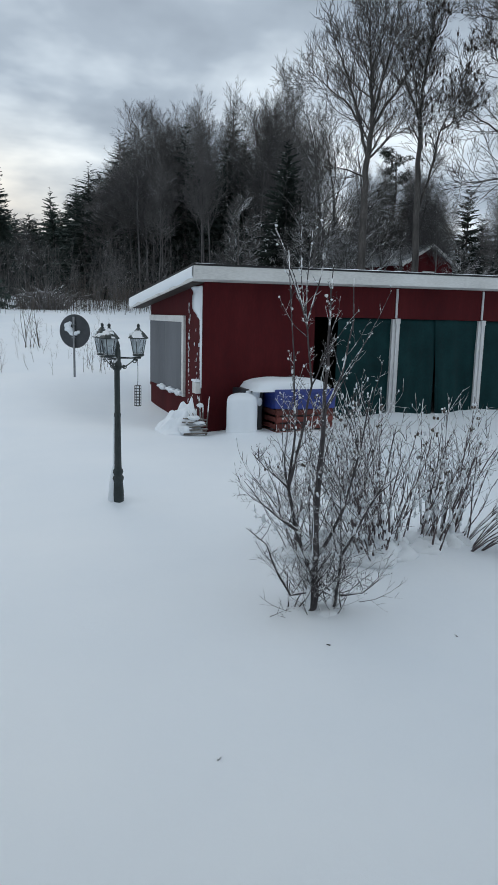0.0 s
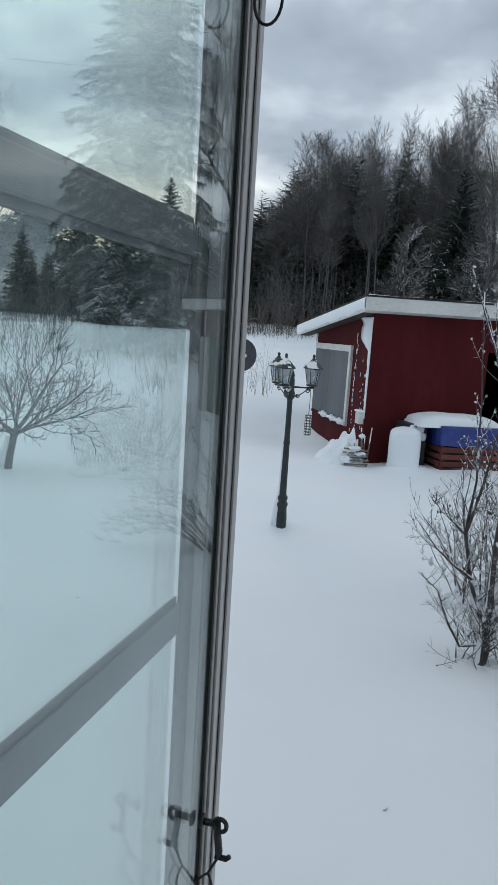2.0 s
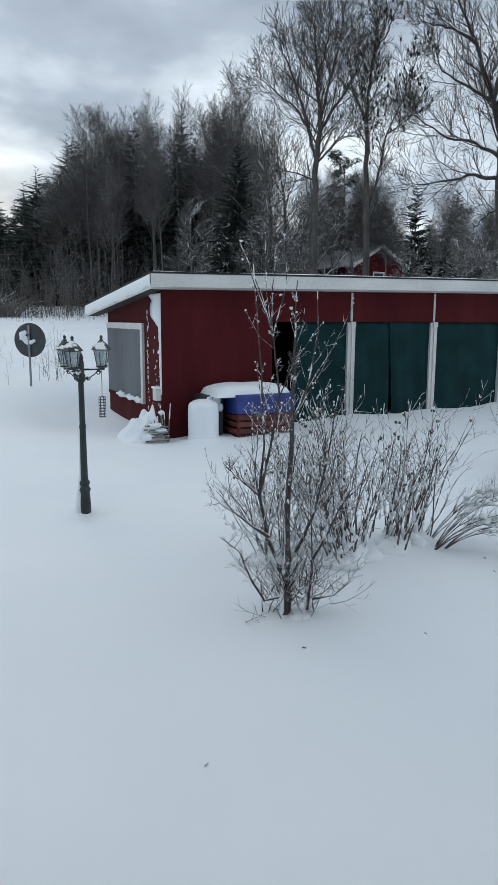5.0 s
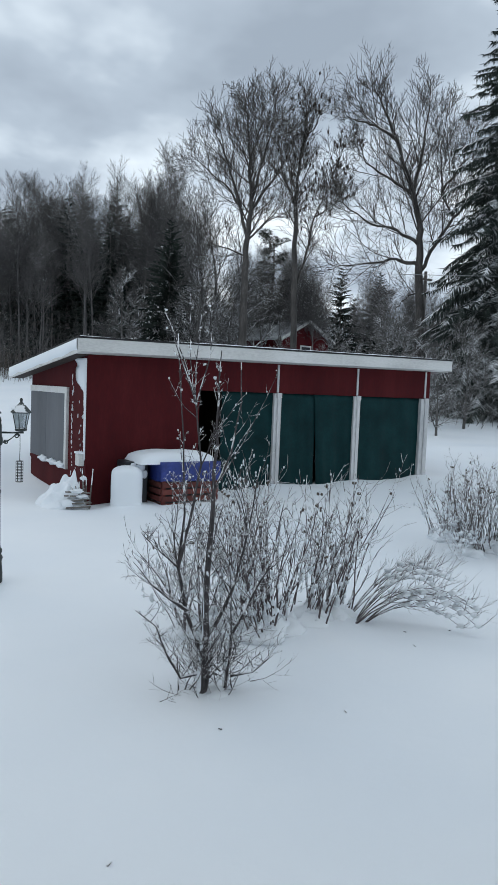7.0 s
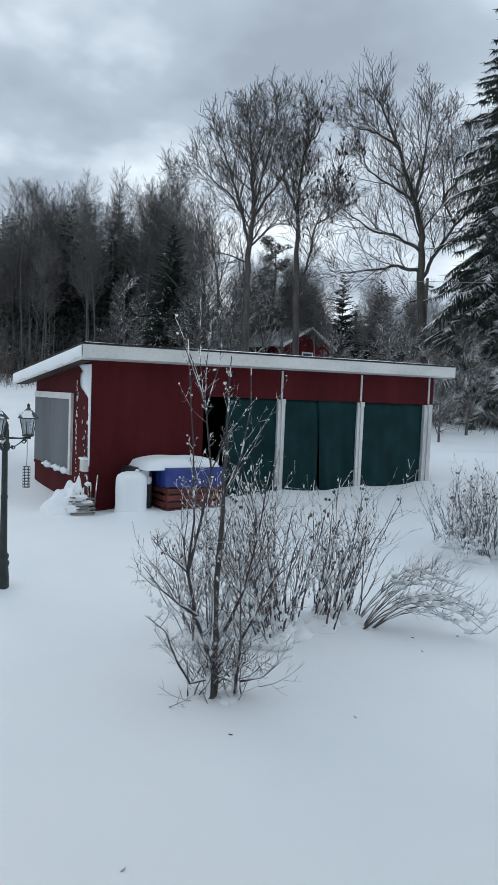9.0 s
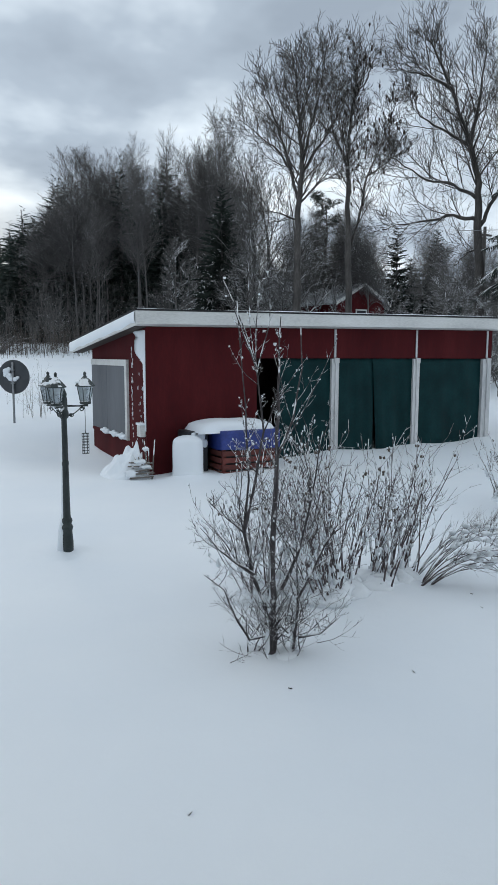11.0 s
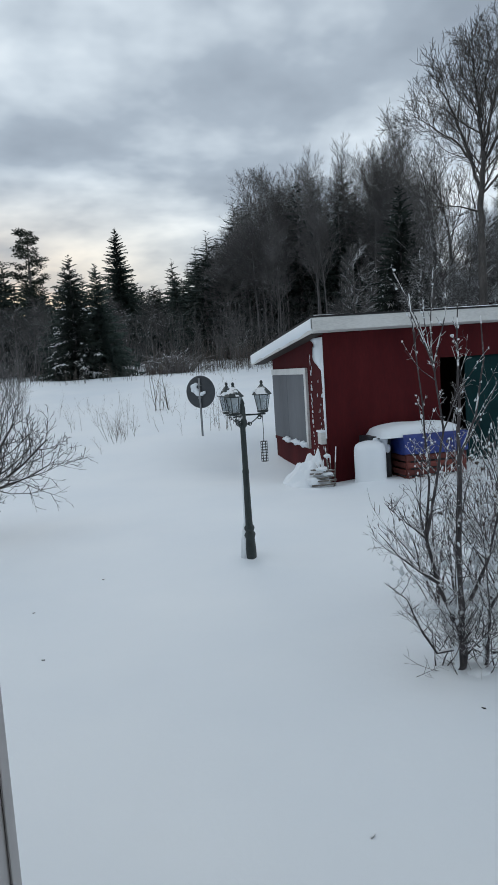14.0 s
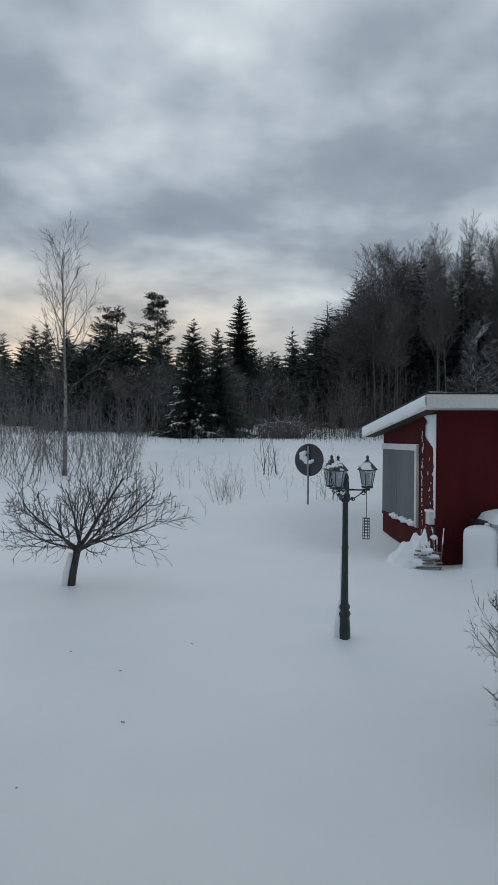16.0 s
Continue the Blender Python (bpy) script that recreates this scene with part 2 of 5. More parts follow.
def glass_material(name, tint, rough=0.0, haze_amount=0.04, faces=1.0):
    m, node = material(name)
    face = node("ShaderNodeLayerWeight", {"Blend": 0.5}).outputs["Facing"]
    shine = math_node(node, "ADD", math_node(node, "MULTIPLY", math_node(node, "POWER", face, 5.0), 0.96), 0.04)
    # both faces of the glass mirror
    shine = math_node(node, "DIVIDE", math_node(node, "MULTIPLY", shine, faces), math_node(node, "ADD", math_node(node, "MULTIPLY", shine, faces - 1.0), 1.0))
    dirt = node("ShaderNodeTexNoise", {"Vector": node("ShaderNodeTexCoord").outputs["Object"], "Scale": 6.0, "Detail": 5.0}).outputs[0]
    haze = node("ShaderNodeBsdfDiffuse", {"Color": (0.66, 0.74, 0.76, 1)})
    clear_glass = node("ShaderNodeBsdfTransparent", {"Color": (*tint, 1)})
    base = node("ShaderNodeMixShader", {0: ramp(node, dirt, [(0.40, (haze_amount * 0.3,) * 3), (0.8, (haze_amount * 1.6,) * 3)]), 1: clear_glass.outputs[0], 2: haze.outputs[0]})
    gloss = node("ShaderNodeBsdfGlossy", {"Color": (0.95, 0.98, 0.98, 1), "Roughness": rough})
    mx = node("ShaderNodeMixShader", {0: shine, 1: base.outputs[0], 2: gloss.outputs[0]})
    node("ShaderNodeOutputMaterial", {0: mx.outputs[0]})
    return m


GLASS = glass_material("window_glass", (0.95, 0.985, 0.98), faces=1.4)
OUTER_GLASS = glass_material("outer_window_glass", (0.95, 0.99, 0.98), faces=1.2)
LANTERN_GLASS = glass_material("lantern_glass", (0.70, 0.73, 0.76), 0.1, 0.45)


# ---------------------------------------------------------------- mesh building
class Mesh:
    """Collects vertices and faces for one mesh object."""

    def __init__(self):
        self.v, self.f = [], []

    def box(self, lo, hi, m=None):
        n = len(self.v)
        for z in (lo[2], hi[2]):
            for x, y in ((lo[0], lo[1]), (hi[0], lo[1]), (hi[0], hi[1]), (lo[0], hi[1])):
                p = Vector((x, y, z))
                self.v.append(tuple(m @ p) if m else tuple(p))
        self.f += [tuple(n + i for i in q) for q in ((3, 2, 1, 0), (4, 5, 6, 7), (0, 1, 5, 4), (1, 2, 6, 5), (2, 3, 7, 6), (3, 0, 4, 7))]
        return self

    def tube(self, pts, radii, sides=5, cap=True):
        pts = [Vector(p) for p in pts]
        n0, k = len(self.v), len(pts)
        ref = Vector((0.31, 0.87, 0.12))
        for i, p in enumerate(pts):
            d = (pts[min(i + 1, k - 1)] - pts[max(i - 1, 0)])
            d = d.normalized() if d.length > 1e-9 else Vector((0, 0, 1))
            a = d.cross(ref)
            a = a.normalized() if a.length > 1e-3 else d.orthogonal().normalized()
            b = d.cross(a)
            r = radii[i] if isinstance(radii, (list, tuple)) else radii
            for s in range(sides):
                t = 2 * math.pi * s / sides
                self.v.append(tuple(p + (a * math.cos(t) + b * math.sin(t)) * r))
        for i in range(k - 1):
            for s in range(sides):
                u, w = n0 + i * sides + s, n0 + i * sides + (s + 1) % sides
                self.f.append((u, w, w + sides, u + sides))
        if cap:
            self.f.append(tuple(n0 + s for s in range(sides))[::-1])
            self.f.append(tuple(n0 + (k - 1) * sides + s for s in range(sides)))
        return self

    def lathe(self, centre, profile, sides=16, squash=1.0):
        """profile: (radius, height) from the bottom up, round a vertical axis."""
        n0, c = len(self.v), Vector(centre)
        for r, h in profile:
            for s in range(sides):
                t = 2 * math.pi * s / sides
                self.v.append((c.x + r * math.cos(t), c.y + r * math.sin(t) * squash, c.z + h))
        for i in range(len(profile) - 1):
            for s in range(sides):
                u, w = n0 + i * sides + s, n0 + i * sides + (s + 1) % sides
                self.f.append((u, w, w + sides, u + sides))
        self.f.append(tuple(n0 + s for s in range(sides))[::-1])
        self.f.append(tuple(n0 + (len(profile) - 1) * sides + s for s in range(sides)))
        return self

    def quad(self, a, b, c, d):
        n = len(self.v)
        self.v += [tuple(a), tuple(b), tuple(c), tuple(d)]
        self.f.append((n, n + 1, n + 2, n + 3))

    def tri(self, a, b, c):
        n = len(self.v)
        self.v += [tuple(a), tuple(b), tuple(c)]
        self.f.append((n, n + 1, n + 2))

    def blob(self, centre, size, seed=0, rough=0.25, rings=5, sides=9):
        """An uneven lump."""
        n0, c = len(self.v), Vector(centre)
        self.v.append((c.x, c.y, c.z - size[2]))
        for i in range(1, rings):
            th = math.pi * i / rings
            for s in range(sides):
                t = 2 * math.pi * s / sides
                d = Vector((math.sin(th) * math.cos(t), math.sin(th) * math.sin(t), -math.cos(th)))
                k = 1 + rough * noise.noise(d * 1.7 + Vector((seed * 3.1, seed * 1.7, 0)))
                self.v.append((c.x + d.x * size[0] * k, c.y + d.y * size[1] * k, c.z + d.z * size[2] * k))
        self.v.append((c.x, c.y, c.z + size[2]))
        top = len(self.v) - 1
        for s in range(sides):
            q = (s + 1) % sides
            self.f.append((n0, n0 + 1 + q, n0 + 1 + s))
            for i in range(rings - 2):
                u = n0 + 1 + i * sides
                self.f.append((u + s, u + q, u + sides + q, u + sides + s))
            u = n0 + 1 + (rings - 2) * sides
            self.f.append((u + s, u + q, top))
        return self

    def make(self, name, mat, smooth=True):
        me = bpy.data.meshes.new(name)
        me.from_pydata(self.v, [], self.f)
        me.materials.append(mat)
        if smooth:
            me.polygons.foreach_set("use_smooth", [True] * len(me.polygons))
        me.update()
        return me


def thing(name, label, category, at=(0, 0, 0), turn=0.0, group="", kind=""):
    e = new(name)
    e.matrix_world = pose(*at, 0, 0, turn)
    e.empty_display_size = 0.2
    return tagged(e, label, category, group, kind)


def part(name, mesh, mat, parent, label="", smooth=True, bevel=0.0):
    me = mesh if isinstance(mesh, bpy.types.Mesh) else mesh.make(name, mat, smooth and not bevel)
    if bevel:
        bm = bmesh.new()
        bm.from_mesh(me)
        bmesh.ops.remove_doubles(bm, verts=bm.verts, dist=1e-5)
        bmesh.ops.bevel(bm, geom=list(bm.edges), offset=bevel, segments=2, affect="EDGES", profile=0.6)
        bm.to_mesh(me)
        bm.free()
    ob = new(name, me)
    ob.parent = parent
    if label:
        ob["label"] = label
    if name in ("snow_fleck", "lodged_snow", "seed_mass", "seed_mass", "snow_cover"):
        ob["kind"] = "stuff"
    return ob


def structure(name, mesh, mat, label, category, smooth=False):
    return tagged(new(name, mesh.make(name, mat, smooth)), label, category, kind="structure")


# ---------------------------------------------------------------- ground
def smooth01(a, b, v):
    t = min(1.0, max(0.0, (v - a) / (b - a)))
    return t * t * (3 - 2 * t)


DRIFTS = []  # (x, y, reach, height)
for x, y, r, h in ((2.01, 3.89, 0.30, 0.02), (1.72, 3.74, 0.28, -0.03), (3.35, 4.95, 0.7, 0.05), (6.95, 6.0, 0.8, 0.03), (4.0, 10.0, 0.35, 0.07), (1.42, 6.71, 0.22, 0.05),
                   (1.42, 6.55, 0.14, -0.05), (3.62, 10.65, 0.7, -0.07), (2.9, 13.7, 1.3, -0.20), (3.0, 12.1, 1.1, -0.10), (5.0, 10.2, 0.7, 0.06), (7.0, 10.5, 0.5, 0.08), (8.8, 10.5, 0.5, 0.05), (10.6, 10.5, 0.5, 0.09),
                   (-1.39, 8.9, 0.3, 0.05)):
    DRIFTS.append((x, y, r, h))


def ground(x, y):
    far = max(0.0, y * 0.92 + 0.25 * abs(x))
    z = 0.35 * smooth01(9.5, 17, far) + 1.5 * smooth01(15, 38, far) + 1.0 * smooth01(36, 62, far) + 6.0 * smooth01(70, 260, far)
    z += 0.10 * math.exp(-((far - 16.4) / 0.45) ** 2) * smooth01(10.5, 13, x) + 0.5 * smooth01(37, 41, far) * smooth01(2, 7, x) * smooth01(14, 9, x)
    z += 0.05 * noise.noise(Vector((x * 0.35, y * 0.35, 0))) * smooth01(3, 8, far)
    z += 0.25 * noise.noise(Vector((x * 0.08, y * 0.08, 3.0))) * smooth01(14, 40, far)
    for dx, dy, r, h in DRIFTS:
        d2 = ((x - dx) ** 2 + (y - dy) ** 2) / (r * r)
        if d2 < 9:
            z += h * math.exp(-d2)
    return z


def axis(fine_lo, fine_hi, step, lo, hi, grow_by=1.12):
    vals, v, s = [], fine_lo, step
    while v < fine_hi:
        vals.append(v)
        v += step
    while v < hi:
        vals.append(v)
        s *= grow_by
        v += s
    vals.append(hi)
    v, s = fine_lo, step
    while v > lo:
        s *= grow_by
        v -= s
        vals.insert(0, max(v, lo))
    return vals


xs, ys = axis(-3, 12, 0.12, -900, 900), axis(1, 14, 0.12, -600, 1200)
field = Mesh()
for y in ys:
    for x in xs:
        field.v.append((x, y, ground(x, y)))
w = len(xs)
field.f = [(j * w + i, j * w + i + 1, (j + 1) * w + i + 1, (j + 1) * w + i) for j in range(len(ys) - 1) for i in range(w - 1)]
structure("ground", field, SNOW, "smooth untrodden snow over the garden and field", "snow ground", smooth=True)


# ---------------------------------------------------------------- the house that the window belongs to
U = Vector((0.449, 0.893, 0))      # along the opened sash, from hinge to free edge
N = Vector((-0.893, 0.449, 0))     # away from the camera's side
END = Vector((0.0337, 0.9455, 0))    # free edge of the sash
WID = 0.60
HINGE = END - U * WID
WALL_ALONG = Vector((0.893, -0.449, 0))
wm = Matrix.Translation(HINGE - U * 0.10) @ Matrix(((WALL_ALONG.x, U.x, 0, 0), (WALL_ALONG.y, U.y, 0, 0), (0, 0, 1, 0), (0, 0, 0, 1)))
hw = Mesh()
hw.box((-6, -0.25, -0.3), (-0.02, 0, 6.4), wm).box((1.25, -0.25, -0.3), (6, 0, 6.4), wm)
hw.box((-0.02, -0.25, -0.3), (1.25, 0, 1.15), wm).box((-0.02, -0.25, 2.29), (1.25, 0, 6.4), wm)
hw.box((-6, -5, -0.3), (-5.8, -0.25, 6.4), wm).box((5.8, -5, -0.3), (6, -0.25, 6.4), wm).box((-6, -5.2, -0.3), (6, -5, 6.4), wm)
structure("wall_house", hw, PLASTER, "pale rendered house wall round the open window", "house wall")
structure("ceiling", Mesh().box((-6.5, -5.5, 6.4), (6.5, 0.5, 6.6), wm), DARK_WOOD, "dark roof slab over the house", "roof")
structure("floor", Mesh().box((-5.8, -5, -0.3), (5.8, -0.25, 0.6), wm), DARK_WOOD, "dark wooden room floor", "floor")


def casement():
    """Outward opening coupled sash, three panes high."""
    s = thing("window_sash", "white painted outward-opening casement sash, standing open", "window", tuple(HINGE) , 0)
    lean = WALL_ALONG * -0.008  # the sash hangs a little out of plumb
    sm = Matrix.Translation(HINGE - lean * 1.69) @ Matrix(((U.x, N.x, lean.x, 0), (U.y, N.y, lean.y, 0), (0, 0, 1, 0), (0, 0, 0, 1)))
    inv = s.matrix_world.inverted() @ sm
    z0, z1, st = 1.19, 2.25, 0.038

    def bx(m, lo, hi):
        return m.box(lo, hi, inv)
    # inner sash: stiles with a stepped moulding, rails
    for name, a, b, sign in (("stile", WID - st, WID, 1), ("hinge_stile", 0.0, st, -1)):
        m = Mesh()
        bx(m, (a, 0.0, z0), (b, 0.018, z1))
        e0, e1 = (b - 0.012, b) if sign > 0 else (a, a + 0.012)
        bx(m, (e0, -0.0015, z0), (e1, 0.0, z1))
        c0, c1 = (a + 0.004, a + 0.012) if sign > 0 else (b - 0.012, b - 0.004)
        bx(m, (c0, -0.0025, z0), (c1, 0.0, z1))
        part(name, m, SASH_PAINT, s, bevel=0.0015)
    for name, a, b in (("bottom_rail", z0, z0 + st), ("top_rail", z1 - st, z1)):
        part(name, bx(Mesh(), (st, 0.0, a), (WID - st, 0.018, b)), SASH_PAINT, s, bevel=0.002)
    g = Mesh()
    bx(g, (WID - st - 0.0045, 0.0012, z0 + st), (WID - st - 0.0002, 0.0042, z1 - st))
    part("gasket", g, RUBBER, s, "black rubber glazing seal", smooth=False)
    pane = part("pane", bx(Mesh(), (st, 0.0030, z0 + st), (WID - st - 0.0048, 0.0065, z1 - st)), GLASS, s, "clear window glass with faint haze", smooth=False)
    pane.visible_shadow = False
    # bead that holds the glass, seen behind the seal
    part("glazing_bead", bx(Mesh(), (WID - st - 0.012, 0.0075, z0 + st), (WID - st - 0.001, 0.0180, z1 - st)), SASH_PAINT, s, bevel=0.002)
    # outer sash with glazing bars, chamfered towards the outer glass, coloured as if backlit
    part("outer_stile", bx(Mesh(), (WID - 0.063, 0.021, z0), (WID - 0.004, 0.026, z1)), SASH_SHADED, s, "outer stile behind glass, its shade put into a darker grey", bevel=0.003)
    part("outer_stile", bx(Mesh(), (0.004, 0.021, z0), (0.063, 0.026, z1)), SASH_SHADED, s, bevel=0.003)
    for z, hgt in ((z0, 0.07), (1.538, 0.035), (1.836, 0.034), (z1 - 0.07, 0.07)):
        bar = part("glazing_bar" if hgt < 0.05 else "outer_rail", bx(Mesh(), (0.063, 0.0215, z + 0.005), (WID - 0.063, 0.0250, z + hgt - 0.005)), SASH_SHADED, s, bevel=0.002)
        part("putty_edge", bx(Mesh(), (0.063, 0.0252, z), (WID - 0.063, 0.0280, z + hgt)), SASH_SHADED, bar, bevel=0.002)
    outer = part("pane", bx(Mesh(), (0.063, 0.0284, z0 + 0.05), (WID - 0.063, 0.0296, z1 - 0.05)), OUTER_GLASS, s, "outer window glass", smooth=False)
    outer.visible_shadow = False
    # catches: a screwed stem with an eye, a swivelling hook and a drop-shaped wire loop
    right = WALL_ALONG
    for zc, sway in ((1.368, -0.011), (2.092, 0.0)):
        face = inv @ Vector((WID - 0.047, -0.001, zc))
        c = inv @ Vector((WID - 0.047, -0.015, zc))
        stem = Mesh().tube([face, c], 0.0030, 8)
        stem.tube([face, face + (c - face) * 0.12], 0.0065, 12)
        h = part("catch", stem, BLACK_IRON, s, "black iron window catch")
        ring = Mesh()
        ring.tube([c + right * (0.003 + 0.0055 * math.cos(q)) + Vector((0, 0, 0.0060 * math.sin(q))) for q in np.linspace(0, 2 * math.pi, 16)], 0.0020, 7)
        part("eye", ring, BLACK_IRON, h)
        foot = c + right * 0.003 + Vector((0, 0, -0.030))
        arm = Mesh().tube([c + Vector((0, 0, 0.006)), c + right * 0.001 + Vector((0, 0, -0.010)), foot + Vector((0, 0, 0.006)), foot], [0.0028, 0.0034, 0.0034, 0.0028], 8)
        arm.tube([foot - right * 0.003, foot + right * 0.007, foot + right * 0.010 + Vector((0, 0, 0.003))], [0.0025, 0.0025, 0.0022], 8)
        part("hook_arm", arm, BLACK_IRON, h)
        neck = foot + right * (sway * 0.8) + Vector((0, 0, -0.019))
        loop = [foot, neck]
        for i in range(21):
            q = math.pi / 2 + 2 * math.pi * i / 20
            k = 0.0105 * (1 - 0.60 * max(0.0, math.sin(q)))
            loop.append(neck + right * (sway * 0.45 * (1 - math.sin(q)) + k * math.cos(q)) + Vector((0, 0, -0.017 + 0.017 * math.sin(q))))
        part("wire_loop", Mesh().tube(loop, 0.0012, 6), BLACK_IRON, h)


casement()


# ---------------------------------------------------------------- the shed
X0, X1, YF, YB = 3.60, 10.72, 10.69, 13.85
RF, RB, RX0, RX1 = 10.40, 14.55, 3.34, 10.98     # roof edges
SLOPE = (2.02 - 2.43) / (RB - RF)


def roof_z(y, x=3.34):
    return 2.43 + SLOPE * (y - RF) + 0.0095 * (x - 3.34)


def slab(lo, hi, y0, y1, below, above):
    """A sloping slab under the roof line, between x lo and hi."""
    m, n = Mesh(), 0
    m.v = [(x, y, roof_z(y, x) + d) for d in (below, above) for x, y in ((lo, y0), (hi, y0), (hi, y1), (lo, y1))]
    m.f = [(3, 2, 1, 0), (4, 5, 6, 7), (0, 1, 5, 4), (1, 2, 6, 5), (2, 3, 7, 6), (3, 0, 4, 7)]
    return m


def curtain(x0, x1, z0, z1, folds, depth, seed, sag=0.03, lift=0.0):
    """A hanging tarpaulin with pleats that open towards the hem, with thickness."""
    rng = random.Random(seed)
    nx, nz = 40, 16
    phase, ph2 = rng.uniform(0, 6), rng.uniform(0, 6)
    m = Mesh()
    for back in (0, 1):
        for j in range(nz + 1):
            v = j / nz
            for i in range(nx + 1):
                u = i / nx
                y = depth * (0.35 + 0.65 * (1 - v)) * (math.sin(u * folds * 2 * math.pi + phase) * 0.6 + 0.4 * math.sin(u * folds * 4.7 * math.pi + ph2 + 2 * v))
                y += 0.012 * noise.noise(Vector((u * 5 + seed, v * 5, 0.0)))
                x = x0 + (x1 - x0) * u + lift * (1 - v) * (1 - u)
                z = z0 + (z1 - z0) * v - sag * (1 - v) * math.sin(u * math.pi * 1.3 + ph2) * 0.5 - (0.018 * (1 - abs(((u * 4) % 1) * 2 - 1)) if v > 0.97 else 0)
                m.v.append((x, y + 0.006 * back, z))
    row = nx + 1
    for back in (0, 1):
        o = back * row * (nz + 1)
        for j in range(nz):
            for i in range(nx):
                q = (o + j * row + i, o + j * row + i + 1, o + (j + 1) * row + i + 1, o + (j + 1) * row + i)
                m.f.append(q if not back else q[::-1])
    o = row * (nz + 1)
    for i in range(nx):
        m.f.append((i + 1, i, o + i, o + i + 1))
        k = nz * row + i
        m.f.append((k, k + 1, o + k + 1, o + k))
    return m


def ragged_patch(along, width_at, z0, z1, y_in, seed, thick=0.03, step=0.02):
    """A slab of wind-blown snow stuck to the side wall: from the corner edge y_in inwards, width_at(z) wide."""
    m = Mesh()
    zs = np.arange(z0, z1, step)
    for z in zs:
        wd = max(0.004, width_at(float(z)) * (1 + 0.35 * noise.noise(Vector((seed, float(z) * 9, 0.0)))) + 0.02 * noise.noise(Vector((seed, float(z) * 30, 4.0))))
        t = thick * (0.7 + 0.3 * noise.noise(Vector((seed, float(z) * 6, 8.0))))
        for y, dx in ((y_in, 0.004), (y_in, -t), (y_in + wd * 0.6, -t * 0.9), (y_in + wd, 0.004)):
            m.v.append((along + dx, y, float(z)))
    for i in range(len(zs) - 1):
        for k in range(4):
            a, b = i * 4 + k, i * 4 + (k + 1) % 4
            m.f.append((a, a + 4, b + 4, b))
    m.f.append((0, 1, 2, 3))
    e = (len(zs) - 1) * 4
    m.f.append((e + 3, e + 2, e + 1, e))
    return m


def shed():
    s = thing("shed", "low red shed with white fascia and thin roof snow", "shed", (0, 0, 0))
    gz = -0.12
    # front wall: closed panel, header band over the curtains
    def panel(x0, x1, z0, thick):
        m = Mesh().box((x0, YF, z0), (x1, YF + thick, 2.0))
        m.v[4:] = [(x, y, roof_z(y, x) - 0.19) for x, y, z in m.v[4:]]
        return m
    m = panel(X0, 5.49, gz, 0.05)
    part("front_wall", m, RED, s, "dark red painted panel wall", bevel=0.003)
    m = panel(5.492, X1, 1.74, 0.045)
    part("header", m, RED, s, bevel=0.003)
    # side wall, pentagon closed under the roof, round the boarded window
    for name, x in (("side_wall", X0), ("side_wall", X1 - 0.05)):
        m = Mesh()
        prof = [(YF + 0.052, gz), (YB, gz), (YB, roof_z(YB) - 0.06), (YF + 0.052, roof_z(YF) - 0.06)]
        m.v = [(xx, y, z) for xx in (x, x + 0.05) for y, z in prof]
        m.f = [(0, 3, 2, 1), (4, 5, 6, 7), (0, 1, 5, 4), (1, 2, 6, 5), (2, 3, 7, 6), (3, 0, 4, 7)]
        part(name, m, RED, s, smooth=False)
    part("back_wall", Mesh().box((X0 + 0.052, YB - 0.05, gz), (X1 - 0.052, YB, roof_z(YB) - 0.06)), DARK_WOOD, s, smooth=False)
    part("partition", Mesh().box((5.40, YF + 0.055, gz), (5.44, YB - 0.06, roof_z(YB) - 0.10)), DARK_WOOD, s, smooth=False)
    part("shed_floor", Mesh().box((X0 + 0.06, YF + 0.06, gz), (X1 - 0.06, YB - 0.06, 0.03)), DARK_WOOD, s, smooth=False)
    # roof
    deck = part("roof", slab(RX0 + 0.03, RX1 - 0.03, RF + 0.03, RB - 0.03, -0.06, 0.0), DARK_WOOD, s, smooth=False)
    part("roof_felt", slab(RX0 - 0.006, RX1 + 0.006, RF - 0.010, RB, 0.004, 0.030), FELT, deck, "black roofing felt edge", smooth=False)
    cap = Mesh()
    nx, ny = 90, 26
    for j in range(ny + 1):
        for i in range(nx + 1):
            u, v = i / nx, j / ny
            x, y = RX0 + 0.01 + (RX1 - RX0 - 0.02) * u, RF + 0.012 + (RB - RF - 0.02) * v
            edge = min(1.0, min(u * (RX1 - RX0), (1 - u) * (RX1 - RX0), v * (RB - RF), (1 - v) * (RB - RF)) / 0.05)
            t = 0.031 + (0.034 + 0.010 * noise.noise(Vector((x * 0.9, y * 0.9, 0)))) * math.sqrt(max(0.0, edge)) + 0.004 * noise.noise(Vector((x * 7, y * 7, 0)))
            cap.v.append((x, y, roof_z(y, x) + max(0.0305, t)))
    cap.f = [(j * (nx + 1) + i, j * (nx + 1) + i + 1, (j + 1) * (nx + 1) + i + 1, (j + 1) * (nx + 1) + i) for j in range(ny) for i in range(nx)]
    part("roof_snow", cap, SNOW, deck, "thin sheet of snow")
    part("fascia", slab(RX0 + 0.026, RX1, RF, RF + 0.025, -0.190, 0.002), WHITE, s, "white painted fascia board", smooth=False)
    part("verge_board", slab(RX0, RX0 + 0.025, RF, RB, -0.205, 0.002), WHITE, s, "white verge board dusted with snow", smooth=False)
    part("verge_board", slab(RX1 + 0.001, RX1 + 0.026, RF, RB, -0.205, 0.002), WHITE, s, smooth=False)
    part("verge_snow", ragged_verge(), SNOW, s, "wind-blown snow on the verge")
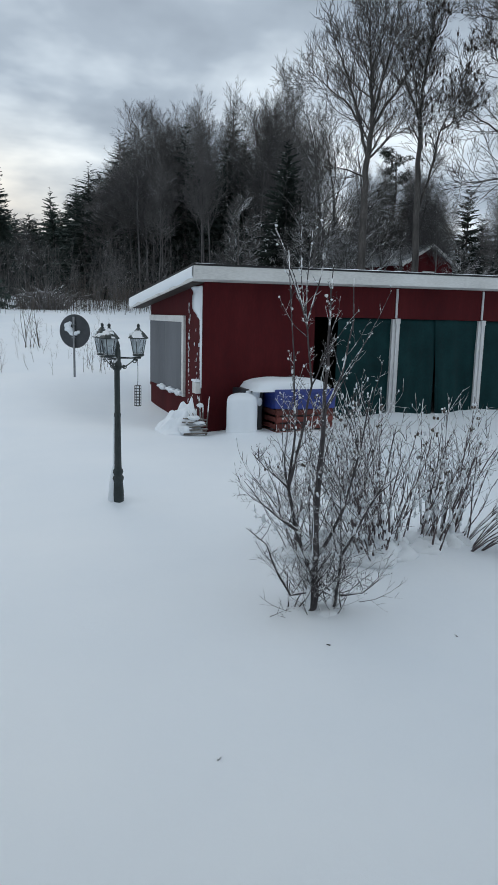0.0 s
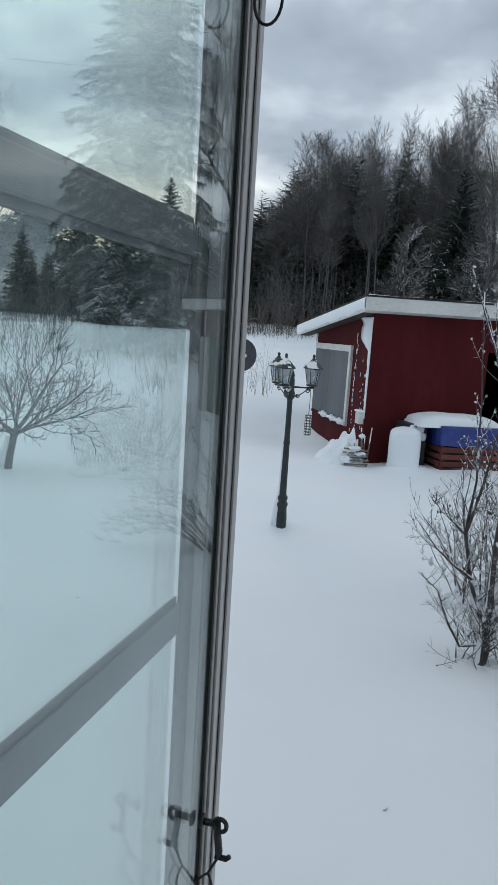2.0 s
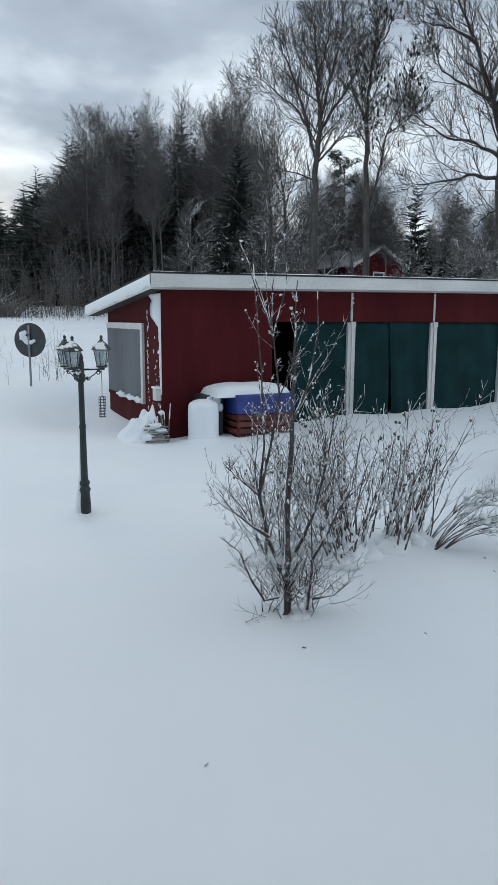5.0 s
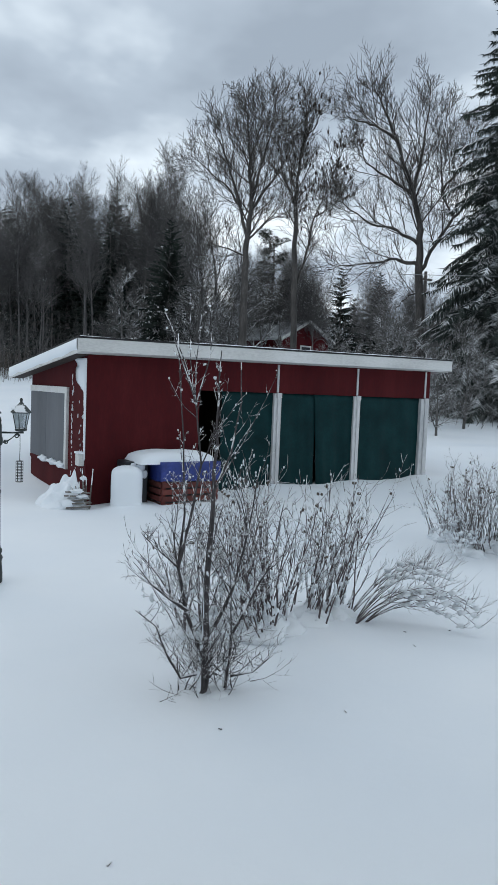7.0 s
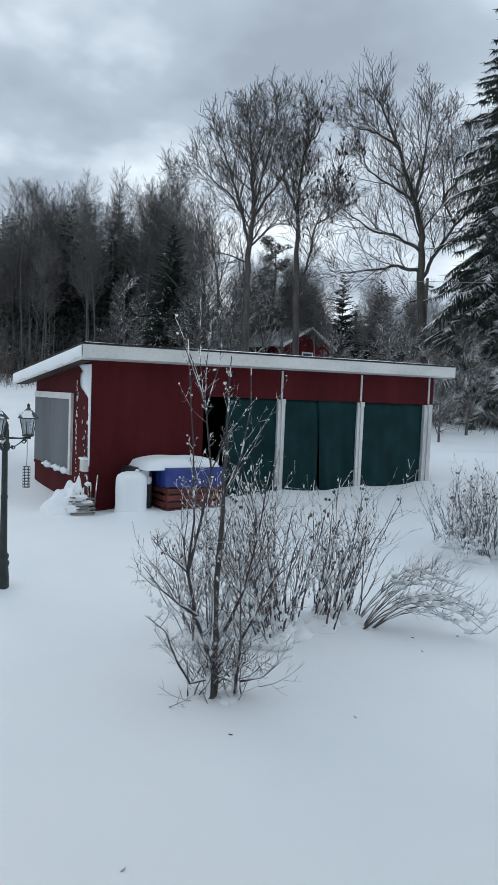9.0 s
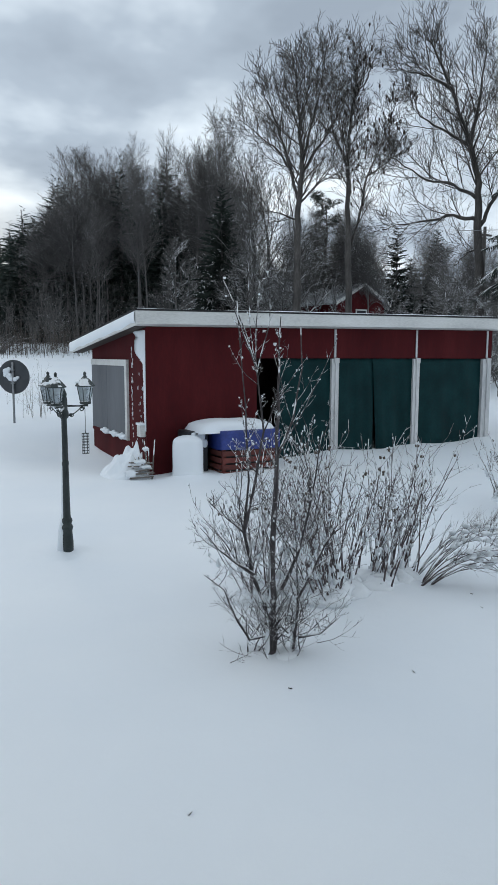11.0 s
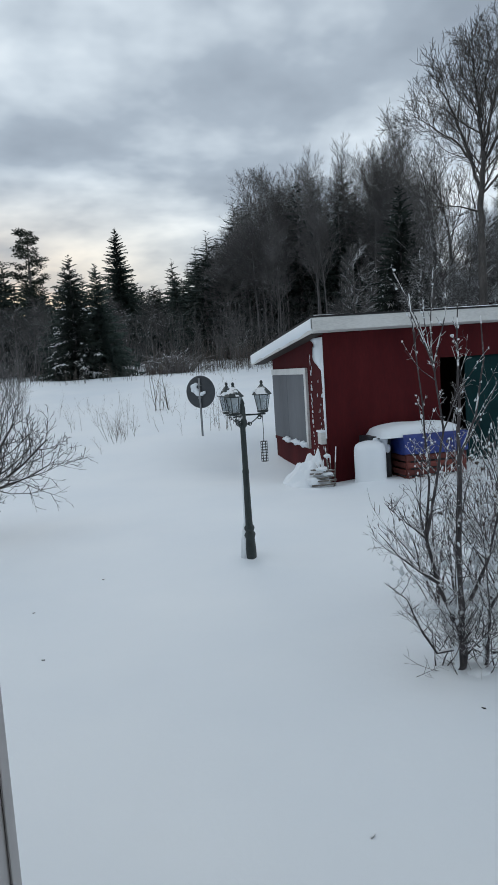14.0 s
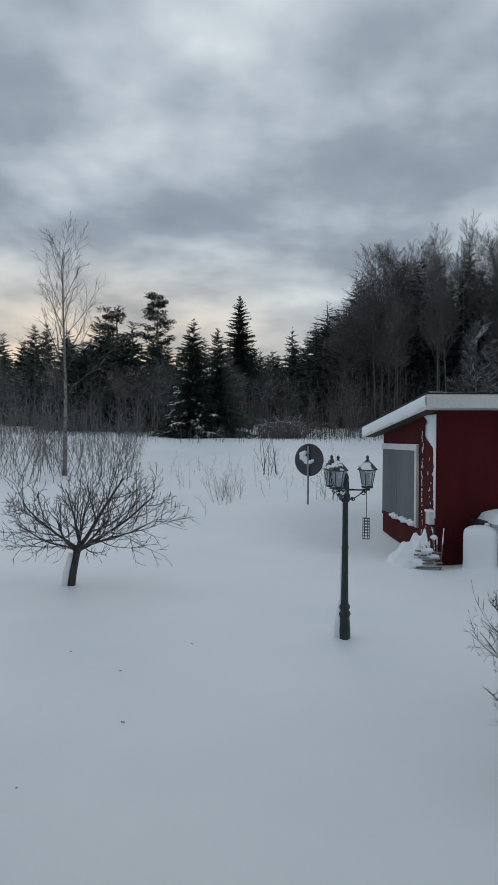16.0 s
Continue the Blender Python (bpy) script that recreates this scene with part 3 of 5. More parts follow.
    part("soffit", slab(RX0 + 0.026, RX1 - 0.001, RF + 0.026, YF - 0.002, -0.186, -0.172), WHITE, s, smooth=False)
    part("soffit", slab(RX0 + 0.026, X0 - 0.002, YF, RB - 0.03, -0.20, -0.185), DARK_WOOD, s, smooth=False)
    # posts and the strips above them
    for x, w_ in ((7.02, 0.15), (8.82, 0.15), (10.585, 0.22)):
        p = part("post", Mesh().box((x - w_ / 2, YF - 0.03, -0.1), (x + w_ / 2, YF + 0.06, 1.735)), POST_WHITE, s, "white painted post", bevel=0.006)
        part("post_trim", Mesh().box((x - 0.012, YF - 0.052, -0.1), (x + 0.012, YF - 0.031, 1.70)), POST_WHITE, p, bevel=0.003)
        part("bracket", Mesh().box((x - 0.03, YF - 0.062, 1.66), (x + 0.06, YF - 0.031, 1.745)), POST_WHITE, p, smooth=False)
        part("cover_strip", Mesh().box((x - 0.02, YF - 0.018, 1.752), (x + 0.02, YF - 0.001, roof_z(YF, x) - 0.20)), POST_WHITE, s, "thin white cover strip", bevel=0.003)
    # curtains
    for x0, x1, z0, f, d, sd, lift in ((5.93, 6.95, 0.05, 1.6, 0.022, 3, 0.0), (7.08, 7.89, 0.04, 1.4, 0.02, 5, 0.0), (7.84, 8.77, 0.02, 1.2, 0.04, 9, 0.14), (8.89, 10.48, 0.06, 2.2, 0.02, 14, 0.0)):
        c = part("curtain", curtain(x0, x1, z0, 1.75, f, d, sd, lift=lift), TARP_GREEN, s, "dark green tarpaulin curtain")
        c.location.y = YF + (0.03 if sd != 9 else 0.012)
    # boarded window on the side
    y0, y1, zb, zt = 11.70, 13.80, 0.44, 1.60
    mid = 12.80
    wn = part("boarded_window", Mesh().box((X0 - 0.03, y0, zb), (X0 - 0.002, mid - 0.006, zt)), GREY_BOARD, s, "two plain grey boards", bevel=0.002)
    part("board", Mesh().box((X0 - 0.03, mid + 0.006, zb), (X0 - 0.002, y1, zt)), GREY_BOARD, wn, bevel=0.002)
    part("casing", Mesh().box((X0 - 0.045, y0 - 0.11, zb - 0.06), (X0 - 0.001, y0 - 0.002, zt + 0.11)), WHITE, wn, bevel=0.003)
    part("casing", Mesh().box((X0 - 0.045, y0, zt + 0.004), (X0 - 0.001, y1, zt + 0.11)), WHITE, wn, bevel=0.003)
    part("sill", Mesh().box((X0 - 0.035, y0, zb - 0.06), (X0 - 0.001, y1, zb - 0.004)), RED, wn, bevel=0.003)
    sn = Mesh()
    for k in range(9):
        y = y0 + 0.04 + k * 0.15 + (0.1 if k > 5 else 0)
        sn.blob((X0 - 0.05, y, zb - 0.01), (0.05, 0.10, 0.045 + 0.02 * math.sin(k * 2.1)), k)
    part("sill_snow", sn, SNOW, wn)
    # corner snow: wide at the top, narrowing down, and flecks below
    part("corner_snow", ragged_patch(X0 - 0.0235, lambda z: 0.40 * smooth01(1.62, 1.86, z) + 0.08 + 0.05 * smooth01(0.5, 1.7, z), 0.62, roof_z(YF) - 0.24, YF + 0.004, 2.0, 0.02), SNOW, s, "snow plastered on the wall corner")
    fl = Mesh()
    rng = random.Random(5)
    for k in range(70):
        z = rng.uniform(0.15, 1.95)
        fl.blob((X0 - 0.004, YF + 0.1 + rng.choice([rng.uniform(0.0, 0.45), 0.62 + rng.gauss(0, 0.02)]), z), (0.008, rng.uniform(0.004, 0.012), rng.uniform(0.008, 0.04)), k, 0.6, 4, 6)
    part("snow_fleck", fl, SNOW, s)
    part("corner_board", Mesh().box((X0 - 0.022, YF - 0.0, gz), (X0 - 0.001, YF + 0.10, roof_z(YF) - 0.21)), RED, s, bevel=0.002)
    # small white meter box beside the corner
    b = part("wall_box", Mesh().box((X0 - 0.11, YF + 0.03, 0.53), (X0 - 0.023, YF + 0.20, 0.71)), WHITE, s, "small white box with a snow-filled face", bevel=0.008)
    part("box_lid", Mesh().box((X0 - 0.125, YF + 0.015, 0.712), (X0 - 0.023, YF + 0.215, 0.745)), SNOW, b, bevel=0.008)


def ragged_verge():
    m, k = Mesh(), 60
    for i in range(k + 1):
        y = RF + 0.02 + (RB - RF - 0.05) * i / k
        h = 0.15 + 0.03 * noise.noise(Vector((y * 2.2, 0, 0)))
        z = roof_z(y)
        m.v += [(RX0 - 0.002, y, z - 0.02 - h), (RX0 - 0.016, y, z - 0.05 - 0.6 * h), (RX0 - 0.018, y, z - 0.02), (RX0 - 0.002, y, z + 0.002)]
    for i in range(k):
        for j in range(3):
            a = i * 4 + j
            m.f.append((a, a + 1, a + 5, a + 4))
    return m


shed()


def dome(cx, cy, z, rx, ry, h, seed, power=3.0, n=22, under=0.03):
    """A rounded cushion of snow on a rectangular or round top."""
    m = Mesh()
    for j in range(n + 1):
        for i in range(n + 1):
            u, v = 2 * i / n - 1, 2 * j / n - 1
            e = max(0.0, 1 - abs(u) ** power) * max(0.0, 1 - abs(v) ** power)
            k = h * (e ** 0.42) * (1 + 0.12 * noise.noise(Vector((u * 1.6 + seed, v * 1.6, 0)))) - under * (1 - min(1.0, e * 6))
            m.v.append((cx + rx * u * (1 + 0.02 * noise.noise(Vector((v * 3, seed, 0)))), cy + ry * v, z + k))
    m.f = [(j * (n + 1) + i, j * (n + 1) + i + 1, (j + 1) * (n + 1) + i + 1, (j + 1) * (n + 1) + i) for j in range(n) for i in range(n)]
    n2 = len(m.v)
    m.v += [(cx - rx, cy - ry, z - under), (cx + rx, cy - ry, z - under), (cx + rx, cy + ry, z - under), (cx - rx, cy + ry, z - under)]
    m.f.append((n2 + 3, n2 + 2, n2 + 1, n2))
    return m


def crate():
    s = thing("slatted_crate", "red-stained slatted crate under a blue tarpaulin, heaped with snow", "crate", (4.97, 10.25, 0))
    hx, hy = 0.44, 0.33
    for sx in (-1, 1):
        for sy in (-1, 1):
            part("corner_post", Mesh().box((sx * hx - 0.03, sy * hy - 0.02, -0.1), (sx * hx + 0.03, sy * hy + 0.02, 0.60)), RED_WOOD, s, bevel=0.003)
    for k in range(4):
        z = -0.04 + k * 0.105
        for sy in (-1, 1):
            y = sy * (hy + 0.032)
            part("slat", Mesh().box((-hx - 0.03, y - 0.011, z), (hx + 0.03, y + 0.011, z + 0.078)), RED_WOOD, s, bevel=0.003)
        for sx in (-1, 1):
            x = sx * (hx + 0.042)
            part("slat", Mesh().box((x - 0.011, -hy, z), (x + 0.011, hy, z + 0.078)), RED_WOOD, s, bevel=0.003)
    part("lining", Mesh().box((-hx + 0.04, -hy + 0.03, -0.05), (hx - 0.04, hy - 0.03, 0.36)), BLACK_PLASTIC, s, smooth=False)
    # tarpaulin: draped sheet with a wavy hem
    m, nx = Mesh(), 40
    levels = (0.66, 0.655, 0.60, 0.51, 0.42, 0.365)
    ring = []
    per = [(-hx - .06, -hy - .055), (hx + .06, -hy - .055), (hx + .06, hy + .05), (-hx - .06, hy + .05)]
    pts = []
    for a, b in zip(per, per[1:] + per[:1]):
        for i in range(nx // 2):
            t = i / (nx // 2)
            pts.append((a[0] + (b[0] - a[0]) * t, a[1] + (b[1] - a[1]) * t))
    k = len(pts)
    for li, z in enumerate(levels):
        for i, (x, y) in enumerate(pts):
            out = 0.97 if li == 0 else 1.0 + 0.02 * li / 5 * noise.noise(Vector((x * 6, y * 6, li * 0.3)))
            m.v.append((x * out, y * out, z + (0.018 * noise.noise(Vector((x * 4, y * 4, 5))) if li >= 4 else 0)))
    for li in range(len(levels) - 1):
        for i in range(k):
            j = (i + 1) % k
            m.f.append((li * k + j, li * k + i, (li + 1) * k + i, (li + 1) * k + j))
    m.f.append(tuple(range(k)))
    part("tarpaulin", m, TARP_BLUE, s, "blue tarpaulin")
    part("snow_cap", dome(-0.16, 0.04, 0.655, hx + 0.20, hy + 0.04, 0.15, 3.0, 4.0), SNOW, s, "rounded cushion of snow")


crate()

b = thing("black_bin", "black plastic bin squeezed beside the crate under snow", "bin", (4.25, 10.38, 0))
part("body", Mesh().box((-0.20, -0.18, -0.05), (0.15, 0.22, 0.64)), BLACK_PLASTIC, b, bevel=0.02)
dr = Mesh()
for k, (x, z, r) in enumerate(((-0.02, 0.50, 0.05), (0.02, 0.56, 0.07), (0.08, 0.45, 0.05), (-0.1, 0.55, 0.06))):
    dr.blob((x, -0.205, z), (r, 0.02, r * 1.3), k)
part("stuck_snow", dr, SNOW, b)

b = thing("barrel", "white rain barrel plastered and capped with snow", "barrel", (4.02, 10.10, 0))
part("body", Mesh().lathe((0, 0, 0), [(0.195, -0.1), (0.215, 0.0), (0.222, 0.15), (0.226, 0.3), (0.224, 0.44), (0.218, 0.50), (0.19, 0.515)], 28), BARREL, b, "pale plastic drum")
part("snow_cap", Mesh().lathe((0, 0, 0), [(0.250, -0.05), (0.236, 0.02), (0.229, 0.12), (0.231, 0.30), (0.229, 0.45), (0.222, 0.51), (0.205, 0.545), (0.16, 0.575), (0.09, 0.595), (0.01, 0.602)], 28), SNOW, b)


def pile():
    s = thing("plank_pile", "snow-buried heap of grey planks against the shed corner", "plank pile", (3.28, 10.42, -0.06))
    rng = random.Random(11)
    for k in range(6):
        z = 0.02 + 0.05 * k
        m = Mesh().box((-0.19, -0.045, -0.012), (0.17, 0.045, 0.012), pose(0.03 + 0.014 * (k % 3), -0.25 + 0.012 * k, z, rng.uniform(-8, 8), rng.uniform(-7, 7), rng.uniform(-16, 12)))
        part("plank", m, GREY_WOOD, s, bevel=0.003)
    for k in range(7):
        a = Vector((0.08 + 0.025 * k, -0.16 + 0.04 * (k % 3), 0.02))
        part("stick", Mesh().tube([a, a + Vector((rng.uniform(-.12, .10), rng.uniform(0.0, 0.15), rng.uniform(0.35, 0.60)))], [0.012, 0.008], 6), GREY_WOOD, s)
    m, n = Mesh(), 44
    for j in range(n + 1):
        for i in range(n + 1):
            u, v = i / n, j / n
            x, y = -0.46 + 0.66 * u, -0.26 + 0.62 * v
            ridge = 0.44 * min(1.0, max(0.0, (x + 0.45) / 0.58)) ** 0.8 * smooth01(0.22, 0.10, x)
            fall = math.exp(-((y - 0.12) / (0.27 + 0.08 * noise.noise(Vector((x * 6, 0, 2))))) ** 2) if y < 0.12 else 1.0
            lump = 1 + 0.42 * noise.noise(Vector((x * 8, y * 8, 1.0))) + 0.10 * noise.noise(Vector((x * 19, y * 19, 5.0)))
            edge = min(1.0, 9 * min(u, 1 - u, v, 1 - v) ** 0.8)
            m.v.append((x, y, 0.04 + ridge * fall * lump * edge - 0.10 * (1 - edge)))
    m.f = [(j * (n + 1) + i, j * (n + 1) + i + 1, (j + 1) * (n + 1) + i + 1, (j + 1) * (n + 1) + i) for j in range(n) for i in range(n)]
    for k, (x, y, z, r, h) in enumerate(((0.02, -0.24, 0.30, 0.10, 0.03), (0.09, -0.24, 0.22, 0.09, 0.025), (-0.10, -0.22, 0.12, 0.10, 0.07), (0.16, -0.10, 0.46, 0.05, 0.03))):
        m.blob((x, y, z), (r, r * 0.7, h), k * 1.7, 0.5, 8, 14)
    part("snow_cover", m, SNOW, s, "lumpy snow heap")


pile()


# ---------------------------------------------------------------- lamp post
def lamp():
    bx, by = 1.435, 6.68
    s = thing("garden_lamp", "dark cast-iron garden lamp post with three snow-capped lanterns", "lamp post", (bx, by, 0), -9)
    prof = [(0.054, -0.15), (0.054, 0.10), (0.046, 0.20), (0.050, 0.215), (0.056, 0.235), (0.048, 0.255), (0.040, 0.265), (0.050, 0.29), (0.048, 0.31), (0.036, 0.325),
            (0.034, 0.36), (0.029, 0.80), (0.032, 0.81), (0.032, 0.83), (0.028, 0.84), (0.025, 1.22), (0.040, 1.235), (0.044, 1.26), (0.040, 1.29), (0.034, 1.30), (0.032, 1.40),
            (0.026, 1.42), (0.030, 1.44), (0.020, 1.47), (0.008, 1.50)]
    part("post", Mesh().lathe((0, 0, 0), prof, 18), IRON, s)
    part("post_snow", Mesh().tube([(-0.056, 0.0, -0.02), (-0.050, 0.0, 0.20), (-0.034, 0.0, 0.36), (-0.024, 0.0, 0.9), (-0.018, 0.0, 1.2)], [0.042, 0.030, 0.014, 0.012, 0.008], 8), SNOW, s, "strip of wind-packed snow")
    for ang in (8, 128, 248):
        c, q = math.cos(radians(ang)), math.sin(radians(ang))
        out = Vector((c, q, 0))
        side = Vector((-q, c, 0))
        at = out * 0.195
        arm = Mesh()
        arm.tube([out * 0.03 + Vector((0, 0, 1.335)), out * 0.218 + Vector((0, 0, 1.335))], 0.009, 8)
        a = part("arm", arm, IRON, s)
        sc = Mesh()
        sc.tube([out * (0.04 + 0.13 * t) + Vector((0, 0, 1.25 + 0.085 * t ** 1.6)) for t in np.linspace(0, 1, 9)], 0.006, 6)
        sc.tube([out * (0.162 + 0.022 * (1 - t * .6) * math.cos(t * 9)) + Vector((0, 0, 1.305 + 0.022 * (1 - t * .6) * math.sin(t * 9))) for t in np.linspace(0, 1, 18)], 0.005, 6)
        sc.tube([out * (0.07 + 0.02 * (1 - t * .6) * math.cos(2 + t * 9)) + Vector((0, 0, 1.255 + 0.02 * (1 - t * .6) * math.sin(2 + t * 9))) for t in np.linspace(0, 1, 18)], 0.005, 6)
        part("scroll", sc, IRON, a, "curled iron scroll")
        lz = 1.345
        ln = part("lantern", Mesh().lathe(at + Vector((0, 0, lz)), [(0.02, 0.0), (0.045, 0.004), (0.052, 0.012), (0.052, 0.022), (0.042, 0.026)], 12), IRON, s, "four-sided glazed iron lantern")
        cage = Mesh()
        for k in range(6):
            th = 2 * math.pi * k / 6
            d = out * math.cos(th) + side * math.sin(th)
            cage.tube([at + d * 0.045 + Vector((0, 0, lz + 0.022)), at + d * 0.072 + Vector((0, 0, lz + 0.165))], 0.0042, 5)
        for r_, z_ in ((0.046, 0.024), (0.073, 0.165)):
            cage.tube([at + (out * math.cos(t) + side * math.sin(t)) * r_ + Vector((0, 0, lz + z_)) for t in np.linspace(0, 2 * math.pi, 13)], 0.005, 5)
        part("cage", cage, IRON, ln)
        g = part("lantern_glass", Mesh().lathe(at + Vector((0, 0, lz)), [(0.042, 0.026), (0.068, 0.163)], 6), LANTERN_GLASS, ln, "clouded lantern glass", smooth=False)
        g.visible_shadow = False
        part("lantern_roof", Mesh().lathe(at + Vector((0, 0, lz)), [(0.088, 0.163), (0.090, 0.170), (0.060, 0.205), (0.032, 0.235), (0.018, 0.25), (0.010, 0.262), (0.014, 0.272), (0.013, 0.284), (0.004, 0.295)], 6), IRON, ln, smooth=False)
        m = Mesh()
        for k in range(3):
            m.blob(at + Vector((-0.030 + 0.016 * k, 0.024 - 0.01 * k, lz + 0.196 + 0.016 * k)), (0.052 - 0.010 * k, 0.05 - 0.008 * k, 0.022), k, 0.3, 6, 10)
        part("roof_snow", m, SNOW, ln, "cap of snow")
        part("bulb", Mesh().lathe(at + Vector((0, 0, lz)), [(0.012, 0.03), (0.014, 0.06), (0.026, 0.10), (0.022, 0.125), (0.008, 0.14)], 10), BARREL, ln, "white bulb")
    # feeder
    f = thing("bird_feeder", "wire bird feeder cage hanging under a lamp arm", "bird feeder", (0, 0, 0))
    f.matrix_world = s.matrix_world @ Matrix.Translation((0.186, 0.026, 0))
    part("hanger", Mesh().tube([(0, 0, 1.333), (0.002, 0, 1.20), (0, 0, 1.085)], 0.0028, 5), BLACK_IRON, f)
    for k in range(8):
        z = 0.90 + 0.026 * k
        part("ring", Mesh().tube([(0.030 * math.cos(t), 0.030 * math.sin(t), z) for t in np.linspace(0, 2 * math.pi, 13)], 0.0025, 5), BLACK_IRON, f)
    for k in range(6):
        t = 2 * math.pi * k / 6
        part("wire", Mesh().tube([(0.0, 0.0, 0.895), (0.030 * math.cos(t), 0.030 * math.sin(t), 0.90), (0.030 * math.cos(t), 0.030 * math.sin(t), 1.08), (0, 0, 1.088)], 0.0022, 5), BLACK_IRON, f)


lamp()


# ---------------------------------------------------------------- round sign on the field
def round_sign():
    x, y = 2.49, 16.18
    g = ground(x, y)
    s = thing("round_sign", "round dark sign on a thin post, snow stuck to it", "sign", (x, y, 0), -38)
    part("post", Mesh().tube([(0, 0, g - 0.3), (0, 0, 1.62)], 0.024, 10), STEEL, s, "grey steel post")
    m, k = Mesh(), 40
    for dy, r in ((0.03, 0.355), (0.027, 0.36), (0.045, 0.365), (0.06, 0.36)):
        m.v += [(r * math.cos(2 * math.pi * i / k), dy, 1.31 + r * math.sin(2 * math.pi * i / k)) for i in range(k)]
    for j in range(3):
        m.f += [(j * k + i, j * k + (i + 1) % k, (j + 1) * k + (i + 1) % k, (j + 1) * k + i) for i in range(k)]
    m.f += [tuple(range(k))[::-1], tuple(3 * k + i for i in range(k))]
    part("disc", m, DISC, s, smooth=False)
    for z in (1.16, 1.44):
        part("clamp", Mesh().box((-0.04, -0.03, z), (0.04, 0.028, z + 0.03)), STEEL, s, bevel=0.003)
    m = Mesh()
    for i, (dx, dz, r) in enumerate(((-0.14, 0.12, 0.09), (-0.10, 0.03, 0.08), (-0.05, -0.04, 0.07), (0.03, -0.05, 0.06), (0.10, -0.02, 0.05), (-0.17, 0.05, 0.06), (-0.10, 0.17, 0.05))):
        m.blob((dx, 0.01, 1.31 + dz), (r, 0.03, r * 0.8), i, 0.5, 6, 10)
    part("stuck_snow", m, SNOW, s, "clump of stuck snow")


round_sign()


# ---------------------------------------------------------------- growing things
def rand_dir(rng):
    v = Vector((rng.gauss(0, 1), rng.gauss(0, 1), rng.gauss(0, 1)))
    return v.normalized()


def grow(m, p, d, length, r, lev, rng, cfg, budget):
    """One branch and, from it, its side branches. cfg: per level (segments, sides, wander, lift, children, angle, ratio, first)."""
    seg, sides, wander, lift, kids, angle, ratio, first = cfg[lev]
    p, d = Vector(p), Vector(d).normalized()
    pts, dirs = [p.copy()], [d.copy()]
    for i in range(seg):
        d = (d + rand_dir(rng) * wander + Vector((0, 0, lift))).normalized()
        p = p + d * (length / seg)
        pts.append(p.copy())
        dirs.append(d.copy())
    end = 0.30 if lev < len(cfg) - 1 else 0.45
    m.tube(pts, [r * (1 - (1 - end) * i / seg) for i in range(seg + 1)], sides, cap=lev == 0)
    if lev + 1 >= len(cfg):
        return
    n = max(1, round(kids * rng.uniform(0.8, 1.2)))
    az = rng.uniform(0, 6.28)
    for k in range(n):
        f = first + (1 - first) * (k + rng.uniform(0.1, 0.9)) / n
        i = min(seg - 1, int(f * seg))
        t = f * seg - i
        at = pts[i].lerp(pts[i + 1], t)
        ax = dirs[i + 1]
        side = ax.orthogonal().normalized()
        az += 2.4 + rng.uniform(-0.5, 0.5)
        side = Matrix.Rotation(az, 3, ax) @ side
        a = radians(angle * rng.uniform(0.75, 1.25))
        nd = ax * math.cos(a) + side * math.sin(a)
        rr = r * (1 - 0.7 * f)
        grow(m, at, nd, length * ratio * (1.15 - 0.55 * f) * rng.uniform(0.75, 1.2), max(rr * 0.55, 0.35 * r * ratio, budget or 0.0), lev + 1, rng, cfg, budget)


def bare_tree(name, label, at, h, r, seed, mat, cfg, lean=(0, 0), trunk_cfg=None, twig_mat=None, category="bare tree", twig=0.012, wave=0.07):
    """A trunk and a crown of branches down to twigs. The trunk is a mesh of its own."""
    rng = random.Random(seed)
    s = thing(name, label, category, at)
    trunk, crown = Mesh(), Mesh()
    seg = 9
    p, d = Vector((0, 0, -0.3)), Vector((lean[0], lean[1], 1)).normalized()
    pts, rad = [p.copy()], [r * 1.25]
    for i in range(seg):
        d = (d + rand_dir(rng) * wave + Vector((0, 0, 0.05))).normalized()
        p = p + d * (h * 0.93 / seg)
        pts.append(p.copy())
        rad.append(r * (1 - 0.86 * ((i + 1) / seg) ** 0.9))
    trunk.tube(pts, rad, 9)
    kids, first, angle, ratio = trunk_cfg or (16, 0.32, 42, 0.42)
    az = rng.uniform(0, 6.28)
    for k in range(kids):
        f = first + (1 - first) * (k + rng.uniform(0.1, 0.9)) / kids
        i = min(seg - 1, int(f * seg))
        t = f * seg - i
        b = pts[i].lerp(pts[i + 1], t)
        az += 2.4 + rng.uniform(-0.6, 0.6)
        a = radians(angle * rng.uniform(0.7, 1.25) * (1.1 - 0.45 * f))
        nd = Vector((math.cos(az) * math.sin(a), math.sin(az) * math.sin(a), math.cos(a)))
        rr = rad[i] * (1 - t) + rad[i + 1] * t
        grow(crown, b, nd, h * ratio * (1.25 - 0.75 * f) * rng.uniform(0.8, 1.2), rr * rng.uniform(0.35, 0.6), 0, rng, cfg, twig)
    part("trunk", trunk, mat, s)
    part("crown", crown, twig_mat or mat, s)
    return s


# level rows: segments, sides, wander, lift, children, angle, ratio, first
BIG = [(8, 6, 0.11, 0.045, 9, 40, 0.54, 0.22), (6, 4, 0.13, 0.05, 7, 40, 0.48, 0.22), (4, 3, 0.14, 0.07, 5, 38, 0.46, 0.2), (3, 3, 0.12, 0.06, 0, 0, 0, 0)]
MID = [(5, 4, 0.09, 0.06, 11, 34, 0.50, 0.12), (3, 3, 0.09, 0.06, 9, 34, 0.50, 0.10), (2, 3, 0.08, 0.05, 0, 0, 0, 0)]


